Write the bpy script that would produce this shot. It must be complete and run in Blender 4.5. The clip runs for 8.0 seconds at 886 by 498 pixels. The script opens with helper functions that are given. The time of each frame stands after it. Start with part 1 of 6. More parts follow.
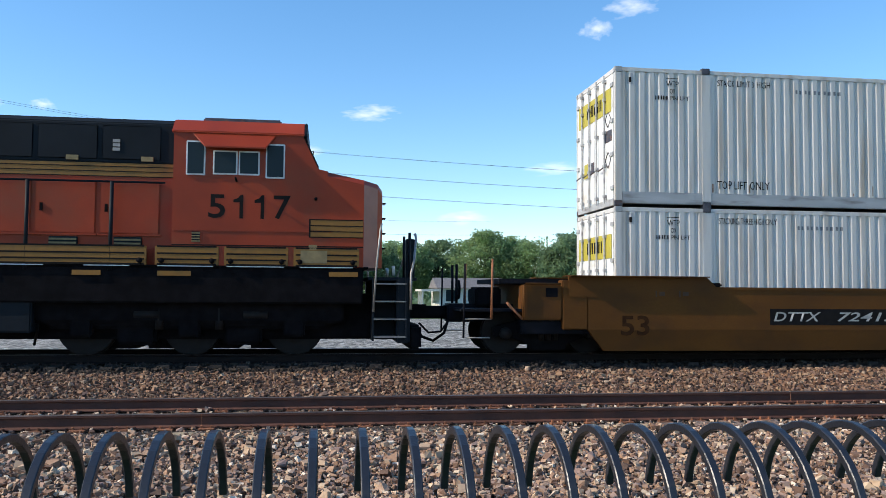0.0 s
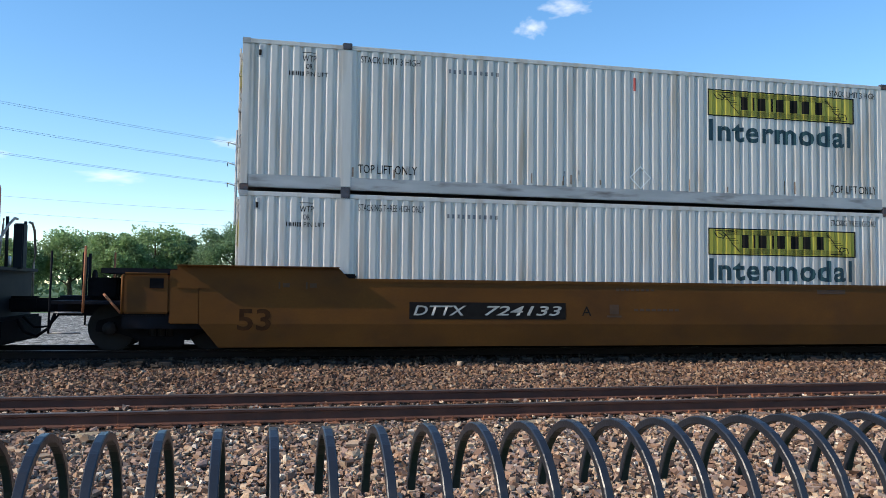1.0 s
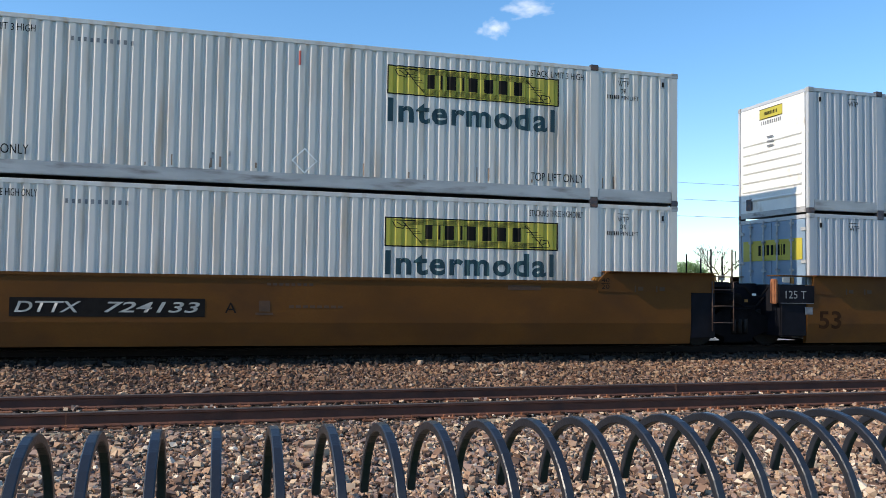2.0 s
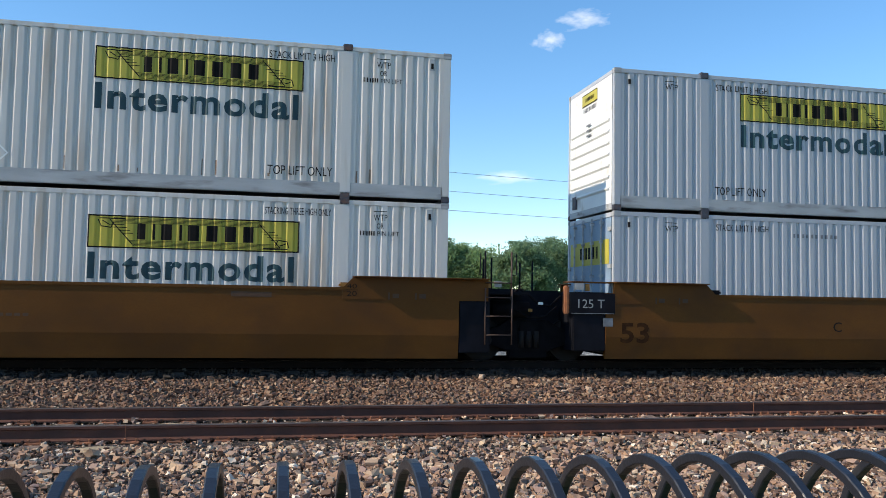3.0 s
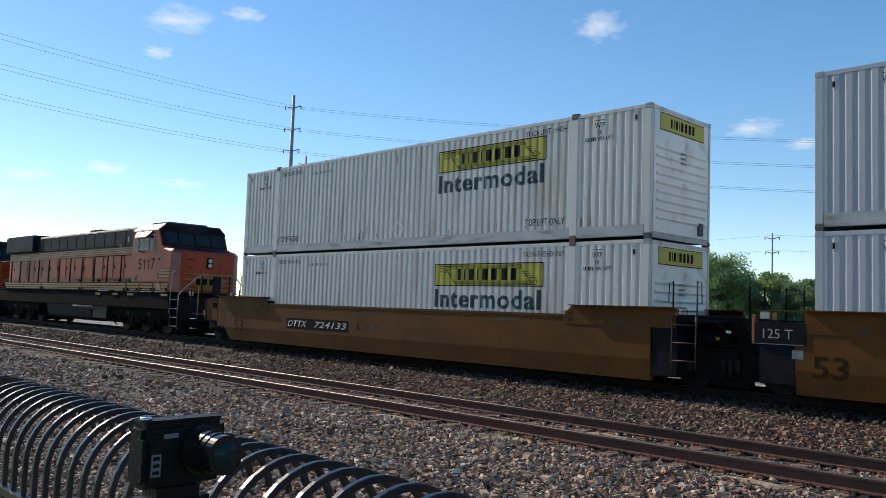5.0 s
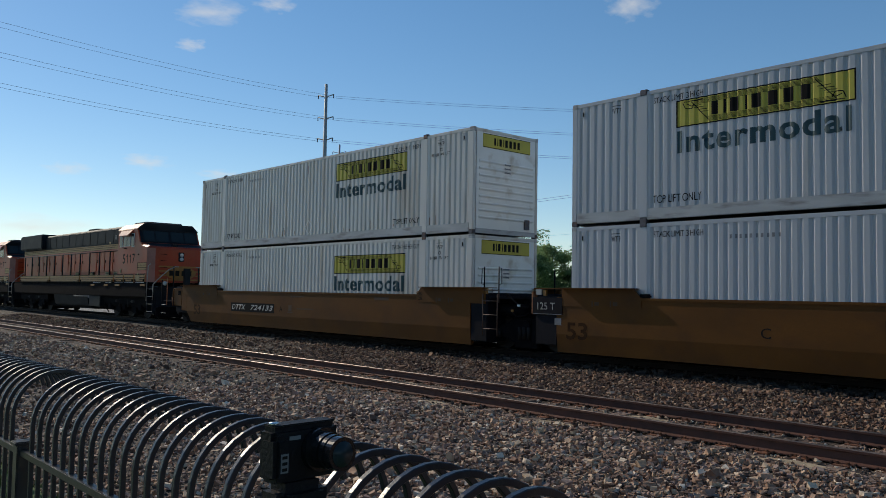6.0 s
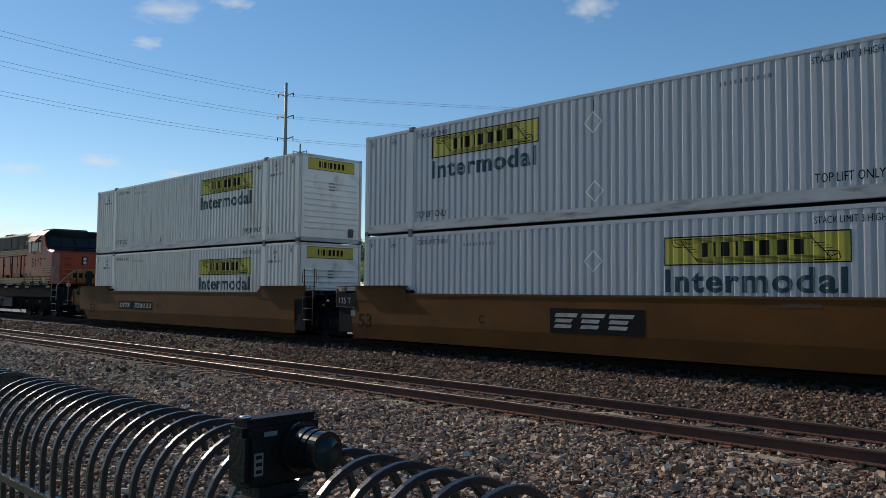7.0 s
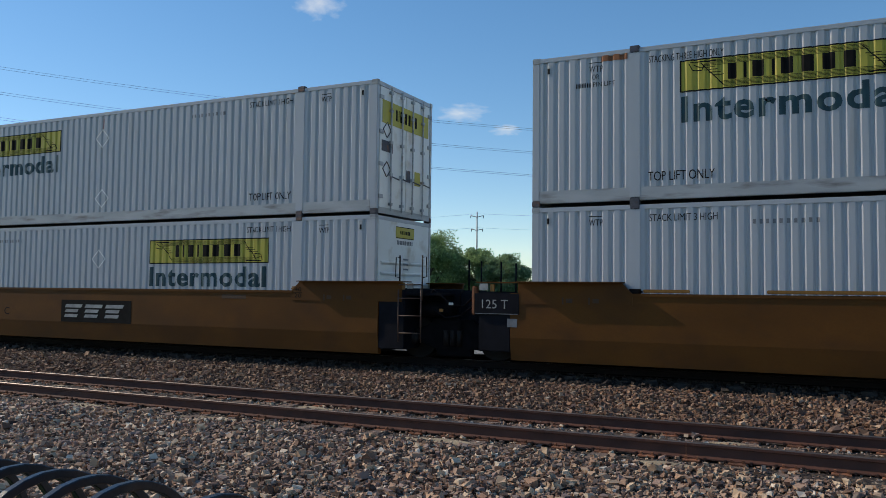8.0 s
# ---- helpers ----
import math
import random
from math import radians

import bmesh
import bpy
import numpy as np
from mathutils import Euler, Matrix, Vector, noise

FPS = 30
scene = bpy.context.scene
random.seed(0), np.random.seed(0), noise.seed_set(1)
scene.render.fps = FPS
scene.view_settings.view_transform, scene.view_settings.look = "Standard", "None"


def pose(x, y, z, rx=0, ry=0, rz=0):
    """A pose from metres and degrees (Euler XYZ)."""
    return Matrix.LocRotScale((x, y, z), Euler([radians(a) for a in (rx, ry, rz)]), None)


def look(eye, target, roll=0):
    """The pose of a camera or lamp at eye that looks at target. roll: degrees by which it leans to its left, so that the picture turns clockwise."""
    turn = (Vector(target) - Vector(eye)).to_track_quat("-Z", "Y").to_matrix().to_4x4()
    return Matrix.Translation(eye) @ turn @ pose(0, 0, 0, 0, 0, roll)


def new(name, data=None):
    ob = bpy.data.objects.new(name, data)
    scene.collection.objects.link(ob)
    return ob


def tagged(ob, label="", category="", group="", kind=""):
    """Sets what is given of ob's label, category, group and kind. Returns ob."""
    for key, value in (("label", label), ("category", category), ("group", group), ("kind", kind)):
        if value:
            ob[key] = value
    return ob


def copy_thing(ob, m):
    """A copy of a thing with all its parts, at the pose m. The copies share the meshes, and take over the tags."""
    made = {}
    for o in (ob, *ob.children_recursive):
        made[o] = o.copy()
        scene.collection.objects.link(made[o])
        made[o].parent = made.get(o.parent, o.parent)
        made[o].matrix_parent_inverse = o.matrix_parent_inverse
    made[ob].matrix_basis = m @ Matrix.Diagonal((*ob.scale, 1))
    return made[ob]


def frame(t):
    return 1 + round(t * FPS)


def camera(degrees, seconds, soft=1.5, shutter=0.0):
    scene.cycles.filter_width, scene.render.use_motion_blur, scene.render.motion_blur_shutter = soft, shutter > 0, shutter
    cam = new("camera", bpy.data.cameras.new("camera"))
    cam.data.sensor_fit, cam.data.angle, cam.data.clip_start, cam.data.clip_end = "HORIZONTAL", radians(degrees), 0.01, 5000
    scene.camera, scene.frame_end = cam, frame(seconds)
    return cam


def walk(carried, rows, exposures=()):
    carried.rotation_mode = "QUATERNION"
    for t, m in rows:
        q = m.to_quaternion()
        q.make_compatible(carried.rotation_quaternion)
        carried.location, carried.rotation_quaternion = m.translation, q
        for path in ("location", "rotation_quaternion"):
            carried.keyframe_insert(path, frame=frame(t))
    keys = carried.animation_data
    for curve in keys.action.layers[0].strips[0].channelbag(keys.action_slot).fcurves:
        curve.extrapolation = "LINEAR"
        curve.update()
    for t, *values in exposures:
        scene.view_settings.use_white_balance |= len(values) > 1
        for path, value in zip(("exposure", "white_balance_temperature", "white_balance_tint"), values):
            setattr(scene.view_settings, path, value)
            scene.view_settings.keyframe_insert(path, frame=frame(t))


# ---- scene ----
# ---- camera and its walk ----
cam = camera(57.17, 8.0, soft=0.6)
PATH = [
    (0.0, -4.590, -1.072, 1.573, -8.21, 2.97, -0.42),
    (0.5, -4.564, -1.028, 1.569, -10.07, 2.99, -0.44),
    (1.0, -4.515, -0.845, 1.542, -12.85, 2.72, -0.63),
    (1.5, -4.482, -0.720, 1.519, -14.85, 2.49, -0.72),
    (2.0, -4.466, -0.730, 1.521, -15.54, 2.71, -0.80),
    (2.2, -4.460, -0.730, 1.519, -15.53, 2.85, -0.86),
    (3.3, -4.529, -0.070, 1.514, -5.65, 3.56, -1.35),
    (3.5, -4.569, 0.034, 1.540, 1.15, 3.32, -1.62),
    (3.7, -4.608, -0.030, 1.561, 8.89, 3.02, -1.27),
    (4.0, -4.633, -0.040, 1.644, 20.43, 2.99, -1.35),
    (4.2, -4.627, -0.033, 1.672, 27.38, 3.25, -1.72),
    (4.5, -4.712, -0.050, 1.713, 35.23, 3.92, -2.62),
    (4.7, -4.690, -0.095, 1.698, 40.33, 4.55, -2.62),
    (5.8, -4.669, -0.227, 1.725, 49.13, 3.20, -1.14),
    (6.0, -4.638, -0.255, 1.731, 47.96, 3.12, -0.95),
    (6.5, -4.670, -0.240, 1.720, 46.46, 3.06, -0.92),
    (7.0, -4.750, -0.199, 1.704, 45.29, 3.12, -0.48),
    (7.5, -4.704, -0.191, 1.705, 40.11, 3.12, -0.09),
    (7.7, -4.681, -0.092, 1.725, 35.65, 3.19, -0.50),
    (7.8, -4.675, -0.054, 1.721, 32.63, 3.13, -0.37),
    (8.0, -4.525, -0.017, 1.674, 25.93, 3.09, -0.63),
]
walk(cam, [(t, pose(x, y, z, 90 + p, r, w)) for t, x, y, z, w, p, r in PATH],
     exposures=[(0.0, 0.08, 6500, 9), (1.5, 0.05, 6550, 9), (3.6, 0.05, 6700, 9), (4.6, -0.05, 6850, 9), (5.8, -0.88, 6850, 9), (7.2, -0.80, 6850, 9), (8.0, -0.57, 6700, 9)])

# distance run by the train, in metres
RUN = [(0.00, -1.24), (0.50, 1.81), (1.00, 4.88), (1.50, 7.97), (2.00, 11.07), (2.20, 12.32), (2.75, 15.80), (3.30, 19.27), (3.50, 20.53), (4.00, 23.69), (4.50, 26.83), (4.70, 28.08), (5.25, 31.57), (5.80, 35.06), (6.50, 39.48), (7.00, 42.67), (7.50, 45.83), (8.00, 49.00)]
YT, ZR = 16.08, 0.314      # centre line and rail height of the train's track
YN = 10.45                 # centre line of the nearer track, rails at height 0
SIDE = 1.295               # half width of a container

# ---- light ----
SUN_EL, SUN_AZ = radians(33.5), radians(-97)
world = bpy.data.worlds.new("world")
scene.world = world
world.use_nodes = True
wn, wl = world.node_tree.nodes, world.node_tree.links
sky = wn.new("ShaderNodeTexSky")
sky.sky_type = "NISHITA"
sky.sun_disc = False
sky.sun_elevation, sky.sun_rotation = SUN_EL, SUN_AZ
sky.altitude = 1200
sky.air_density, sky.dust_density, sky.ozone_density = 1.0, 0.2, 2.0
wn["Background"].inputs[1].default_value = 0.27
tone = wn.new("ShaderNodeHueSaturation")
tone.inputs["Saturation"].default_value = 1.32
soften = wn.new("ShaderNodeGamma")
soften.inputs["Gamma"].default_value = 0.86
wl.new(sky.outputs[0], soften.inputs["Color"])
wl.new(soften.outputs[0], tone.inputs["Color"])
wl.new(tone.outputs[0], wn["Background"].inputs[0])
sun = new("sun", bpy.data.lights.new("sun", "SUN"))
sun.data.energy, sun.data.angle, sun.data.color = 5.0, radians(0.55), (1.0, 0.89, 0.74)
to_sun = Vector((math.sin(SUN_AZ) * math.cos(SUN_EL), math.cos(SUN_AZ) * math.cos(SUN_EL), math.sin(SUN_EL)))
sun.matrix_world = look(to_sun * 60, (0, 0, 0))


# ---- materials ----
def surf(name, col, rough=0.6, metal=0.0, var=0.25, scale=6.0, fine=60.0, bump=0.1, dirt=None, dirt_amount=0.35, dirt_scale=2.0, stretch=(1, 1, 1), island=0.0,
         rnd=0.0, spec=0.5, thin=0.0):
    """A painted, stony or metal surface: broad and fine variation, stains with soft edges, fine relief."""
    m = bpy.data.materials.new(name)
    m.use_nodes = True
    n, l = m.node_tree.nodes, m.node_tree.links
    b = n["Principled BSDF"]
    b.inputs["Roughness"].default_value, b.inputs["Metallic"].default_value = rough, metal
    b.inputs["Specular IOR Level"].default_value = spec
    co = n.new("ShaderNodeTexCoord")
    mp = n.new("ShaderNodeMapping")
    mp.inputs["Scale"].default_value = stretch
    l.new(co.outputs["Object"], mp.inputs[0])

    def noise_tex(s, detail=4.0):
        t = n.new("ShaderNodeTexNoise")
        t.inputs["Scale"].default_value, t.inputs["Detail"].default_value = s, detail
        l.new(mp.outputs[0], t.inputs["Vector"])
        return t.outputs["Fac"]

    def mix(fac, a, c, mode="MIX"):
        x = n.new("ShaderNodeMix")
        x.data_type, x.blend_type = "RGBA", mode
        for s, v in ((x.inputs[0], fac), (x.inputs[6], a), (x.inputs[7], c)):
            if hasattr(v, "is_linked"):
                l.new(v, s)
            else:
                s.default_value = v
        return x.outputs[2]

    def ramp(fac, lo, hi):
        r = n.new("ShaderNodeMapRange")
        r.inputs[1].default_value, r.inputs[2].default_value = lo, hi
        l.new(fac, r.inputs[0])
        return r.outputs[0]

    big, small = noise_tex(scale), noise_tex(fine, 6.0)
    c0 = (*col, 1)
    dark = tuple(v * (1 - var) for v in col) + (1,)
    light = tuple(min(1, v * (1 + var * 0.6)) for v in col) + (1,)
    c = mix(ramp(big, 0.35, 0.65), dark, light)
    c = mix(ramp(small, 0.3, 0.7), mix(0.35, c, dark), c)
    if dirt:
        dn = ramp(noise_tex(dirt_scale, 7.0), 0.62 - dirt_amount * 0.5, 0.78 - dirt_amount * 0.2)
        c = mix(dn, c, (*dirt, 1))
    if island or rnd:
        src = n.new("ShaderNodeNewGeometry").outputs["Random Per Island"] if island else n.new("ShaderNodeObjectInfo").outputs["Random"]
        r = n.new("ShaderNodeMapRange")
        k = island or rnd
        r.inputs[3].default_value, r.inputs[4].default_value = 1 - k, 1 + k
        l.new(src, r.inputs[0])
        hs = n.new("ShaderNodeHueSaturation")
        l.new(r.outputs[0], hs.inputs["Value"])
        l.new(c, hs.inputs["Color"])
        c = hs.outputs[0]
    l.new(c, b.inputs["Base Color"])
    if bump:
        bp = n.new("ShaderNodeBump")
        bp.inputs["Strength"].default_value, bp.inputs["Distance"].default_value = bump, 0.01
        l.new(small, bp.inputs["Height"])
        l.new(bp.outputs[0], b.inputs["Normal"])
    rr = n.new("ShaderNodeMapRange")
    rr.inputs[3].default_value, rr.inputs[4].default_value = max(0.03, rough - 0.12), min(1, rough + 0.12)
    l.new(big, rr.inputs[0])
    l.new(rr.outputs[0], b.inputs["Roughness"])
    if thin:
        tl, ms = n.new("ShaderNodeBsdfTranslucent"), n.new("ShaderNodeMixShader")
        ms.inputs[0].default_value = thin
        l.new(c, tl.inputs["Color"])
        l.new(b.outputs[0], ms.inputs[1])
        l.new(tl.outputs[0], ms.inputs[2])
        l.new(ms.outputs[0], n["Material Output"].inputs[0])
    return m


def stone_mat(name, stops, scale=None):
    """Loose stone: every stone its own colour."""
    m = bpy.data.materials.new(name)
    m.use_nodes = True
    n, l = m.node_tree.nodes, m.node_tree.links
    b = n["Principled BSDF"]
    b.inputs["Roughness"].default_value = 0.85
    rp = n.new("ShaderNodeValToRGB")
    while len(rp.color_ramp.elements) < len(stops):
        rp.color_ramp.elements.new(0.5)
    for e, (p, c) in zip(rp.color_ramp.elements, stops):
        e.position, e.color = p, (*c, 1)
    co = n.new("ShaderNodeTexCoord")
    if scale:
        v = n.new("ShaderNodeTexVoronoi")
        v.inputs["Scale"].default_value = scale
        l.new(co.outputs["Object"], v.inputs["Vector"])
        sp = n.new("ShaderNodeSeparateColor")
        l.new(v.outputs["Color"], sp.inputs[0])
        l.new(sp.outputs[0], rp.inputs[0])
        bp = n.new("ShaderNodeBump")
        bp.inputs["Strength"].default_value, bp.inputs["Distance"].default_value, bp.invert = 1.0, 0.03, True
        l.new(v.outputs["Distance"], bp.inputs["Height"])
        l.new(bp.outputs[0], b.inputs["Normal"])
    else:
        l.new(n.new("ShaderNodeNewGeometry").outputs["Random Per Island"], rp.inputs[0])
    t = n.new("ShaderNodeTexNoise")
    t.inputs["Scale"].default_value, t.inputs["Detail"].default_value = 0.5, 5.0
    l.new(co.outputs["Object"], t.inputs["Vector"])
    mx = n.new("ShaderNodeMix")
    mx.data_type, mx.blend_type = "RGBA", "MULTIPLY"
    mx.inputs[0].default_value = 0.5
    l.new(rp.outputs[0], mx.inputs[6])
    l.new(t.outputs["Fac"], mx.inputs[7])
    hs = n.new("ShaderNodeHueSaturation")
    hs.inputs["Value"].default_value = 1.3
    l.new(mx.outputs[2], hs.inputs["Color"])
    l.new(hs.outputs[0], b.inputs["Base Color"])
    return m


def glass_mat(name, tint=(0.02, 0.03, 0.035)):
    m = bpy.data.materials.new(name)
    m.use_nodes = True
    b = m.node_tree.nodes["Principled BSDF"]
    b.inputs["Base Color"].default_value = (*tint, 1)
    b.inputs["Roughness"].default_value = 0.06
    b.inputs["Specular IOR Level"].default_value = 0.12
    return m


STONES = [(0.0, (0.060, 0.034, 0.024)), (0.2, (0.19, 0.105, 0.070)), (0.40, (0.36, 0.215, 0.135)), (0.52, (0.20, 0.150, 0.130)), (0.62, (0.26, 0.165, 0.135)), (0.76, (0.40, 0.262, 0.170)), (0.93, (0.50, 0.365, 0.25)), (1.0, (0.70, 0.58, 0.47))]
STONES = [(p, (c[0] * 1.12, c[1] * 1.13, c[2] * 1.10)) for p, c in STONES]
M_STONE = stone_mat("ballast_stone", STONES)
STONES_RUST = [(p, (c[0] * 0.60, c[1] * 0.52, c[2] * 0.47)) for p, c in STONES]
# Strip under the train: oily stone with the train's shade put into the colour.
STONES_OIL_SHADE = [(p, tuple(v * 0.10 for v in c)) for p, c in STONES]
M_STONE_RUST = stone_mat("rust_dusted_ballast_stone", STONES_RUST)
M_STONE_OIL_SHADE = stone_mat("oily_shaded_ballast_stone", STONES_OIL_SHADE)
M_BED_OIL_SHADE = stone_mat("oily_shaded_ballast_bed", [(p, tuple(v * 0.5 for v in c)) for p, c in STONES_OIL_SHADE], scale=22.0)
# Stone colours cut to 0.16: the shade in the gaps is painted into the bed.
M_BED_GAP_SHADE = stone_mat("gap_shaded_ballast_bed", [(p, tuple(v * 0.16 for v in c)) for p, c in STONES], scale=22.0)
M_LOT = stone_mat("pale_gravel", [(0.0, (0.04, 0.038, 0.03)), (0.4, (0.15, 0.142, 0.12)), (0.7, (0.27, 0.25, 0.215)), (1.0, (0.55, 0.53, 0.48))], scale=7.0)
M_GRASS = surf("grass", (0.075, 0.13, 0.028), 0.9, var=0.4, scale=0.4, fine=14, bump=0.6, island=0.0)
M_BLADE = surf("grass_blade", (0.09, 0.15, 0.03), 0.8, var=0.3, island=0.4, bump=0)
M_SAND = surf("tan_sand", (0.36, 0.28, 0.18), 0.95, var=0.35, scale=5, fine=50, bump=0.5)
# Oily rail, blackened further by the train's shade in its colour.
M_RAIL_OIL_SHADE = surf("oily_shaded_rail_steel", (0.016, 0.011, 0.010), 0.8, 0.0, spec=0.15, var=0.3, scale=3, fine=60, bump=0.3)
M_RAIL = surf("rusty_rail_steel", (0.10, 0.038, 0.024), 0.8, 0.0, var=0.3, scale=3, fine=60, bump=0.3)
M_RAILTOP = surf("worn_rail_top", (0.20, 0.155, 0.13), 0.45, 0.8, var=0.25, scale=2, fine=40, bump=0.05)
M_PLATE = surf("rust_orange_plate", (0.24, 0.095, 0.045), 0.85, 0.1, var=0.4, scale=8, fine=60, bump=0.4, rnd=0.35)
M_SPIKE = surf("dark_spike_iron", (0.06, 0.03, 0.022), 0.8, 0.3)
M_TIE = surf("weathered_tie_wood", (0.20, 0.135, 0.10), 0.9, var=0.4, scale=4, fine=40, bump=0.7, stretch=(6, 1, 6), rnd=0.3)
# Oily ties; the shade under the cars is part of this colour.
M_TIE_OIL_SHADE = surf("oily_shaded_tie_wood", (0.035, 0.026, 0.021), 0.9, var=0.4, scale=4, fine=40, bump=0.6, stretch=(6, 1, 6), rnd=0.3)
M_WHITE = surf("dusty_white_container_paint", (0.61, 0.575, 0.535), 0.4, var=0.09, scale=0.7, fine=30, bump=0.05, dirt=(0.42, 0.33, 0.25), dirt_amount=0.24, dirt_scale=1.6, stretch=(2.2, 1, 0.22))
M_WHITE_B = surf("grey_white_container_paint", (0.43, 0.435, 0.455), 0.42, var=0.06, scale=0.7, fine=30, bump=0.05, dirt=(0.38, 0.36, 0.34), dirt_amount=0.06, dirt_scale=1.6, stretch=(2.2, 1, 0.22))
M_CREAM = surf("clean_white_end_paint", (0.78, 0.77, 0.74), 0.5, var=0.08, scale=1.2, fine=30, bump=0.05, dirt=(0.5, 0.42, 0.33), dirt_amount=0.1, dirt_scale=2.0)
M_BLUEGREY = surf("blue_grey_door_paint", (0.22, 0.30, 0.40), 0.5, var=0.15, scale=1.5, bump=0.05)
M_RAILGREY = surf("grey_container_rail", (0.42, 0.42, 0.42), 0.55, var=0.18, scale=1.5, fine=40, bump=0.1, dirt=(0.16, 0.14, 0.13), dirt_amount=0.22, dirt_scale=2.5, stretch=(0.6, 1, 3))
M_FITTING = surf("dark_steel_fitting", (0.09, 0.085, 0.10), 0.6, 0.4, var=0.4, dirt=(0.2, 0.09, 0.05), dirt_amount=0.2, dirt_scale=8)
M_YELLOW = surf("yellow_panel_paint", (0.46, 0.38, 0.04), 0.5, var=0.1, scale=2, bump=0.05)
M_BLACK = surf("black_marking_paint", (0.016, 0.014, 0.013), 0.7, spec=0.06, var=0.3, bump=0.05)
M_GREENBLACK = surf("dark_green_lettering", (0.010, 0.050, 0.062), 0.55, var=0.3, bump=0.05)
M_SCUFF = surf("brown_rust_run", (0.30, 0.20, 0.14), 0.8, var=0.4, scale=9, fine=80)
M_RED = surf("red_mark_paint", (0.35, 0.05, 0.04), 0.6)
M_LETTER = surf("white_lettering_paint", (0.72, 0.72, 0.70), 0.6, var=0.15, scale=8)
M_WELL = surf("dirty_yellow_car_paint", (0.122, 0.047, 0.009), 0.65, spec=0.15, var=0.22, scale=0.8, fine=30, bump=0.12, dirt=(0.085, 0.034, 0.010), dirt_amount=0.3, dirt_scale=1.3, stretch=(0.7, 1, 1.1))
M_WELLPATCH = surf("faded_brown_patch_paint", (0.075, 0.034, 0.014), 0.7, var=0.3)
M_NUMBER = surf("faded_black_number_paint", (0.046, 0.019, 0.007), 0.8, spec=0.08, var=0.4, scale=6)
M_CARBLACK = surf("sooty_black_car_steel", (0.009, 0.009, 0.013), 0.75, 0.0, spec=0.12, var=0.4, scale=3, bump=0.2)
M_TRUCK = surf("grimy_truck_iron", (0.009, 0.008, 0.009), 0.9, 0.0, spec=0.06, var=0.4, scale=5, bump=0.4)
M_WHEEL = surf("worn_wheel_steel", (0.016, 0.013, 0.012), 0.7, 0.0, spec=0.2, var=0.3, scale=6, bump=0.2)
M_ORANGE = surf("faded_orange_loco_paint", (0.32, 0.037, 0.008), 0.45, spec=0.3, var=0.25, scale=0.8, fine=40, bump=0.05, dirt=(0.23, 0.045, 0.016), dirt_amount=0.25, dirt_scale=1.1)
M_LOCODARK = surf("dark_green_loco_paint", (0.008, 0.012, 0.017), 0.6, spec=0.15, var=0.3, scale=1.5, bump=0.05)
M_LOCOYELLOW = surf("yellow_stripe_paint", (0.25, 0.105, 0.007), 0.5, var=0.15, bump=0.05)
M_FAINT = surf("faint_grey_code_paint", (0.20, 0.20, 0.21), 0.6, var=0.3)
M_DULLWHITE = surf("dull_white_logo_paint", (0.34, 0.33, 0.31), 0.7, var=0.3, scale=5)
M_CODEWHITE = surf("weathered_white_number_paint", (0.46, 0.44, 0.40), 0.7, var=0.25, scale=7)
M_BUFF = surf("faded_buff_patch_paint", (0.26, 0.19, 0.085), 0.65, var=0.25)
M_GREYBOX = surf("grey_loco_steel", (0.28, 0.28, 0.29), 0.5, 0.2, var=0.25)
M_GLASS = glass_mat("dark_cab_glass")
M_LAMP = glass_mat("headlight_glass", (0.5, 0.5, 0.48))
M_GRAB = surf("worn_grab_iron", (0.30, 0.28, 0.26), 0.5, 0.4, var=0.3)
M_LADDER = surf("rust_brown_ladder_iron", (0.075, 0.042, 0.03), 0.7, var=0.4, scale=12)
# Paler than M_ORANGE: the sheen on the nose corners is in this colour.
M_NOSE_SHEEN = surf("nose_paint_with_sheen", (0.28, 0.11, 0.085), 0.4, var=0.2, scale=2)
M_RUSTPOST = surf("rusty_orange_post", (0.32, 0.12, 0.05), 0.75, 0.1, var=0.3)
M_FENCE = surf("gloss_black_fence_paint", (0.018, 0.020, 0.027), 0.34, var=0.25, scale=3, fine=80, bump=0.12, dirt=(0.07, 0.06, 0.05), dirt_amount=0.05, dirt_scale=5)
M_CAMBODY = surf("black_camera_plastic", (0.006, 0.006, 0.008), 0.55, spec=0.2, var=0.2, fine=200, bump=0.2)
M_CAMGLOSS = surf("gloss_black_lens_barrel", (0.015, 0.015, 0.017), 0.18, 0.3, var=0.1, bump=0)
M_SILVER = surf("bright_aluminium", (0.7, 0.7, 0.7), 0.25, 0.9, var=0.1, bump=0.02)
M_POLE = surf("galvanised_pole_steel", (0.34, 0.34, 0.34), 0.6, 0.3, var=0.2, scale=1)
M_WOODPOLE = surf("weathered_pole_wood", (0.16, 0.12, 0.09), 0.9, var=0.3, stretch=(4, 4, 0.3))
M_WIRE = surf("dull_wire", (0.10, 0.11, 0.12), 0.6, 0.3, bump=0)
M_BARK = surf("tree_bark", (0.10, 0.075, 0.055), 0.95, var=0.4, bump=0.6)
M_LEAF = surf("fresh_green_leaves", (0.29, 0.40, 0.18), 0.7, var=0.3, scale=0.5, island=0.3, bump=0, spec=0.2, thin=0.58)
M_LEAF_D = surf("dark_green_leaves", (0.22, 0.32, 0.17), 0.7, var=0.3, scale=0.5, island=0.3, bump=0, spec=0.2, thin=0.58)
M_SIDING = surf("pale_house_siding", (0.62, 0.60, 0.56), 0.7, var=0.1)
M_ROOF = surf("grey_roof_shingle", (0.17, 0.16, 0.16), 0.9, var=0.3)
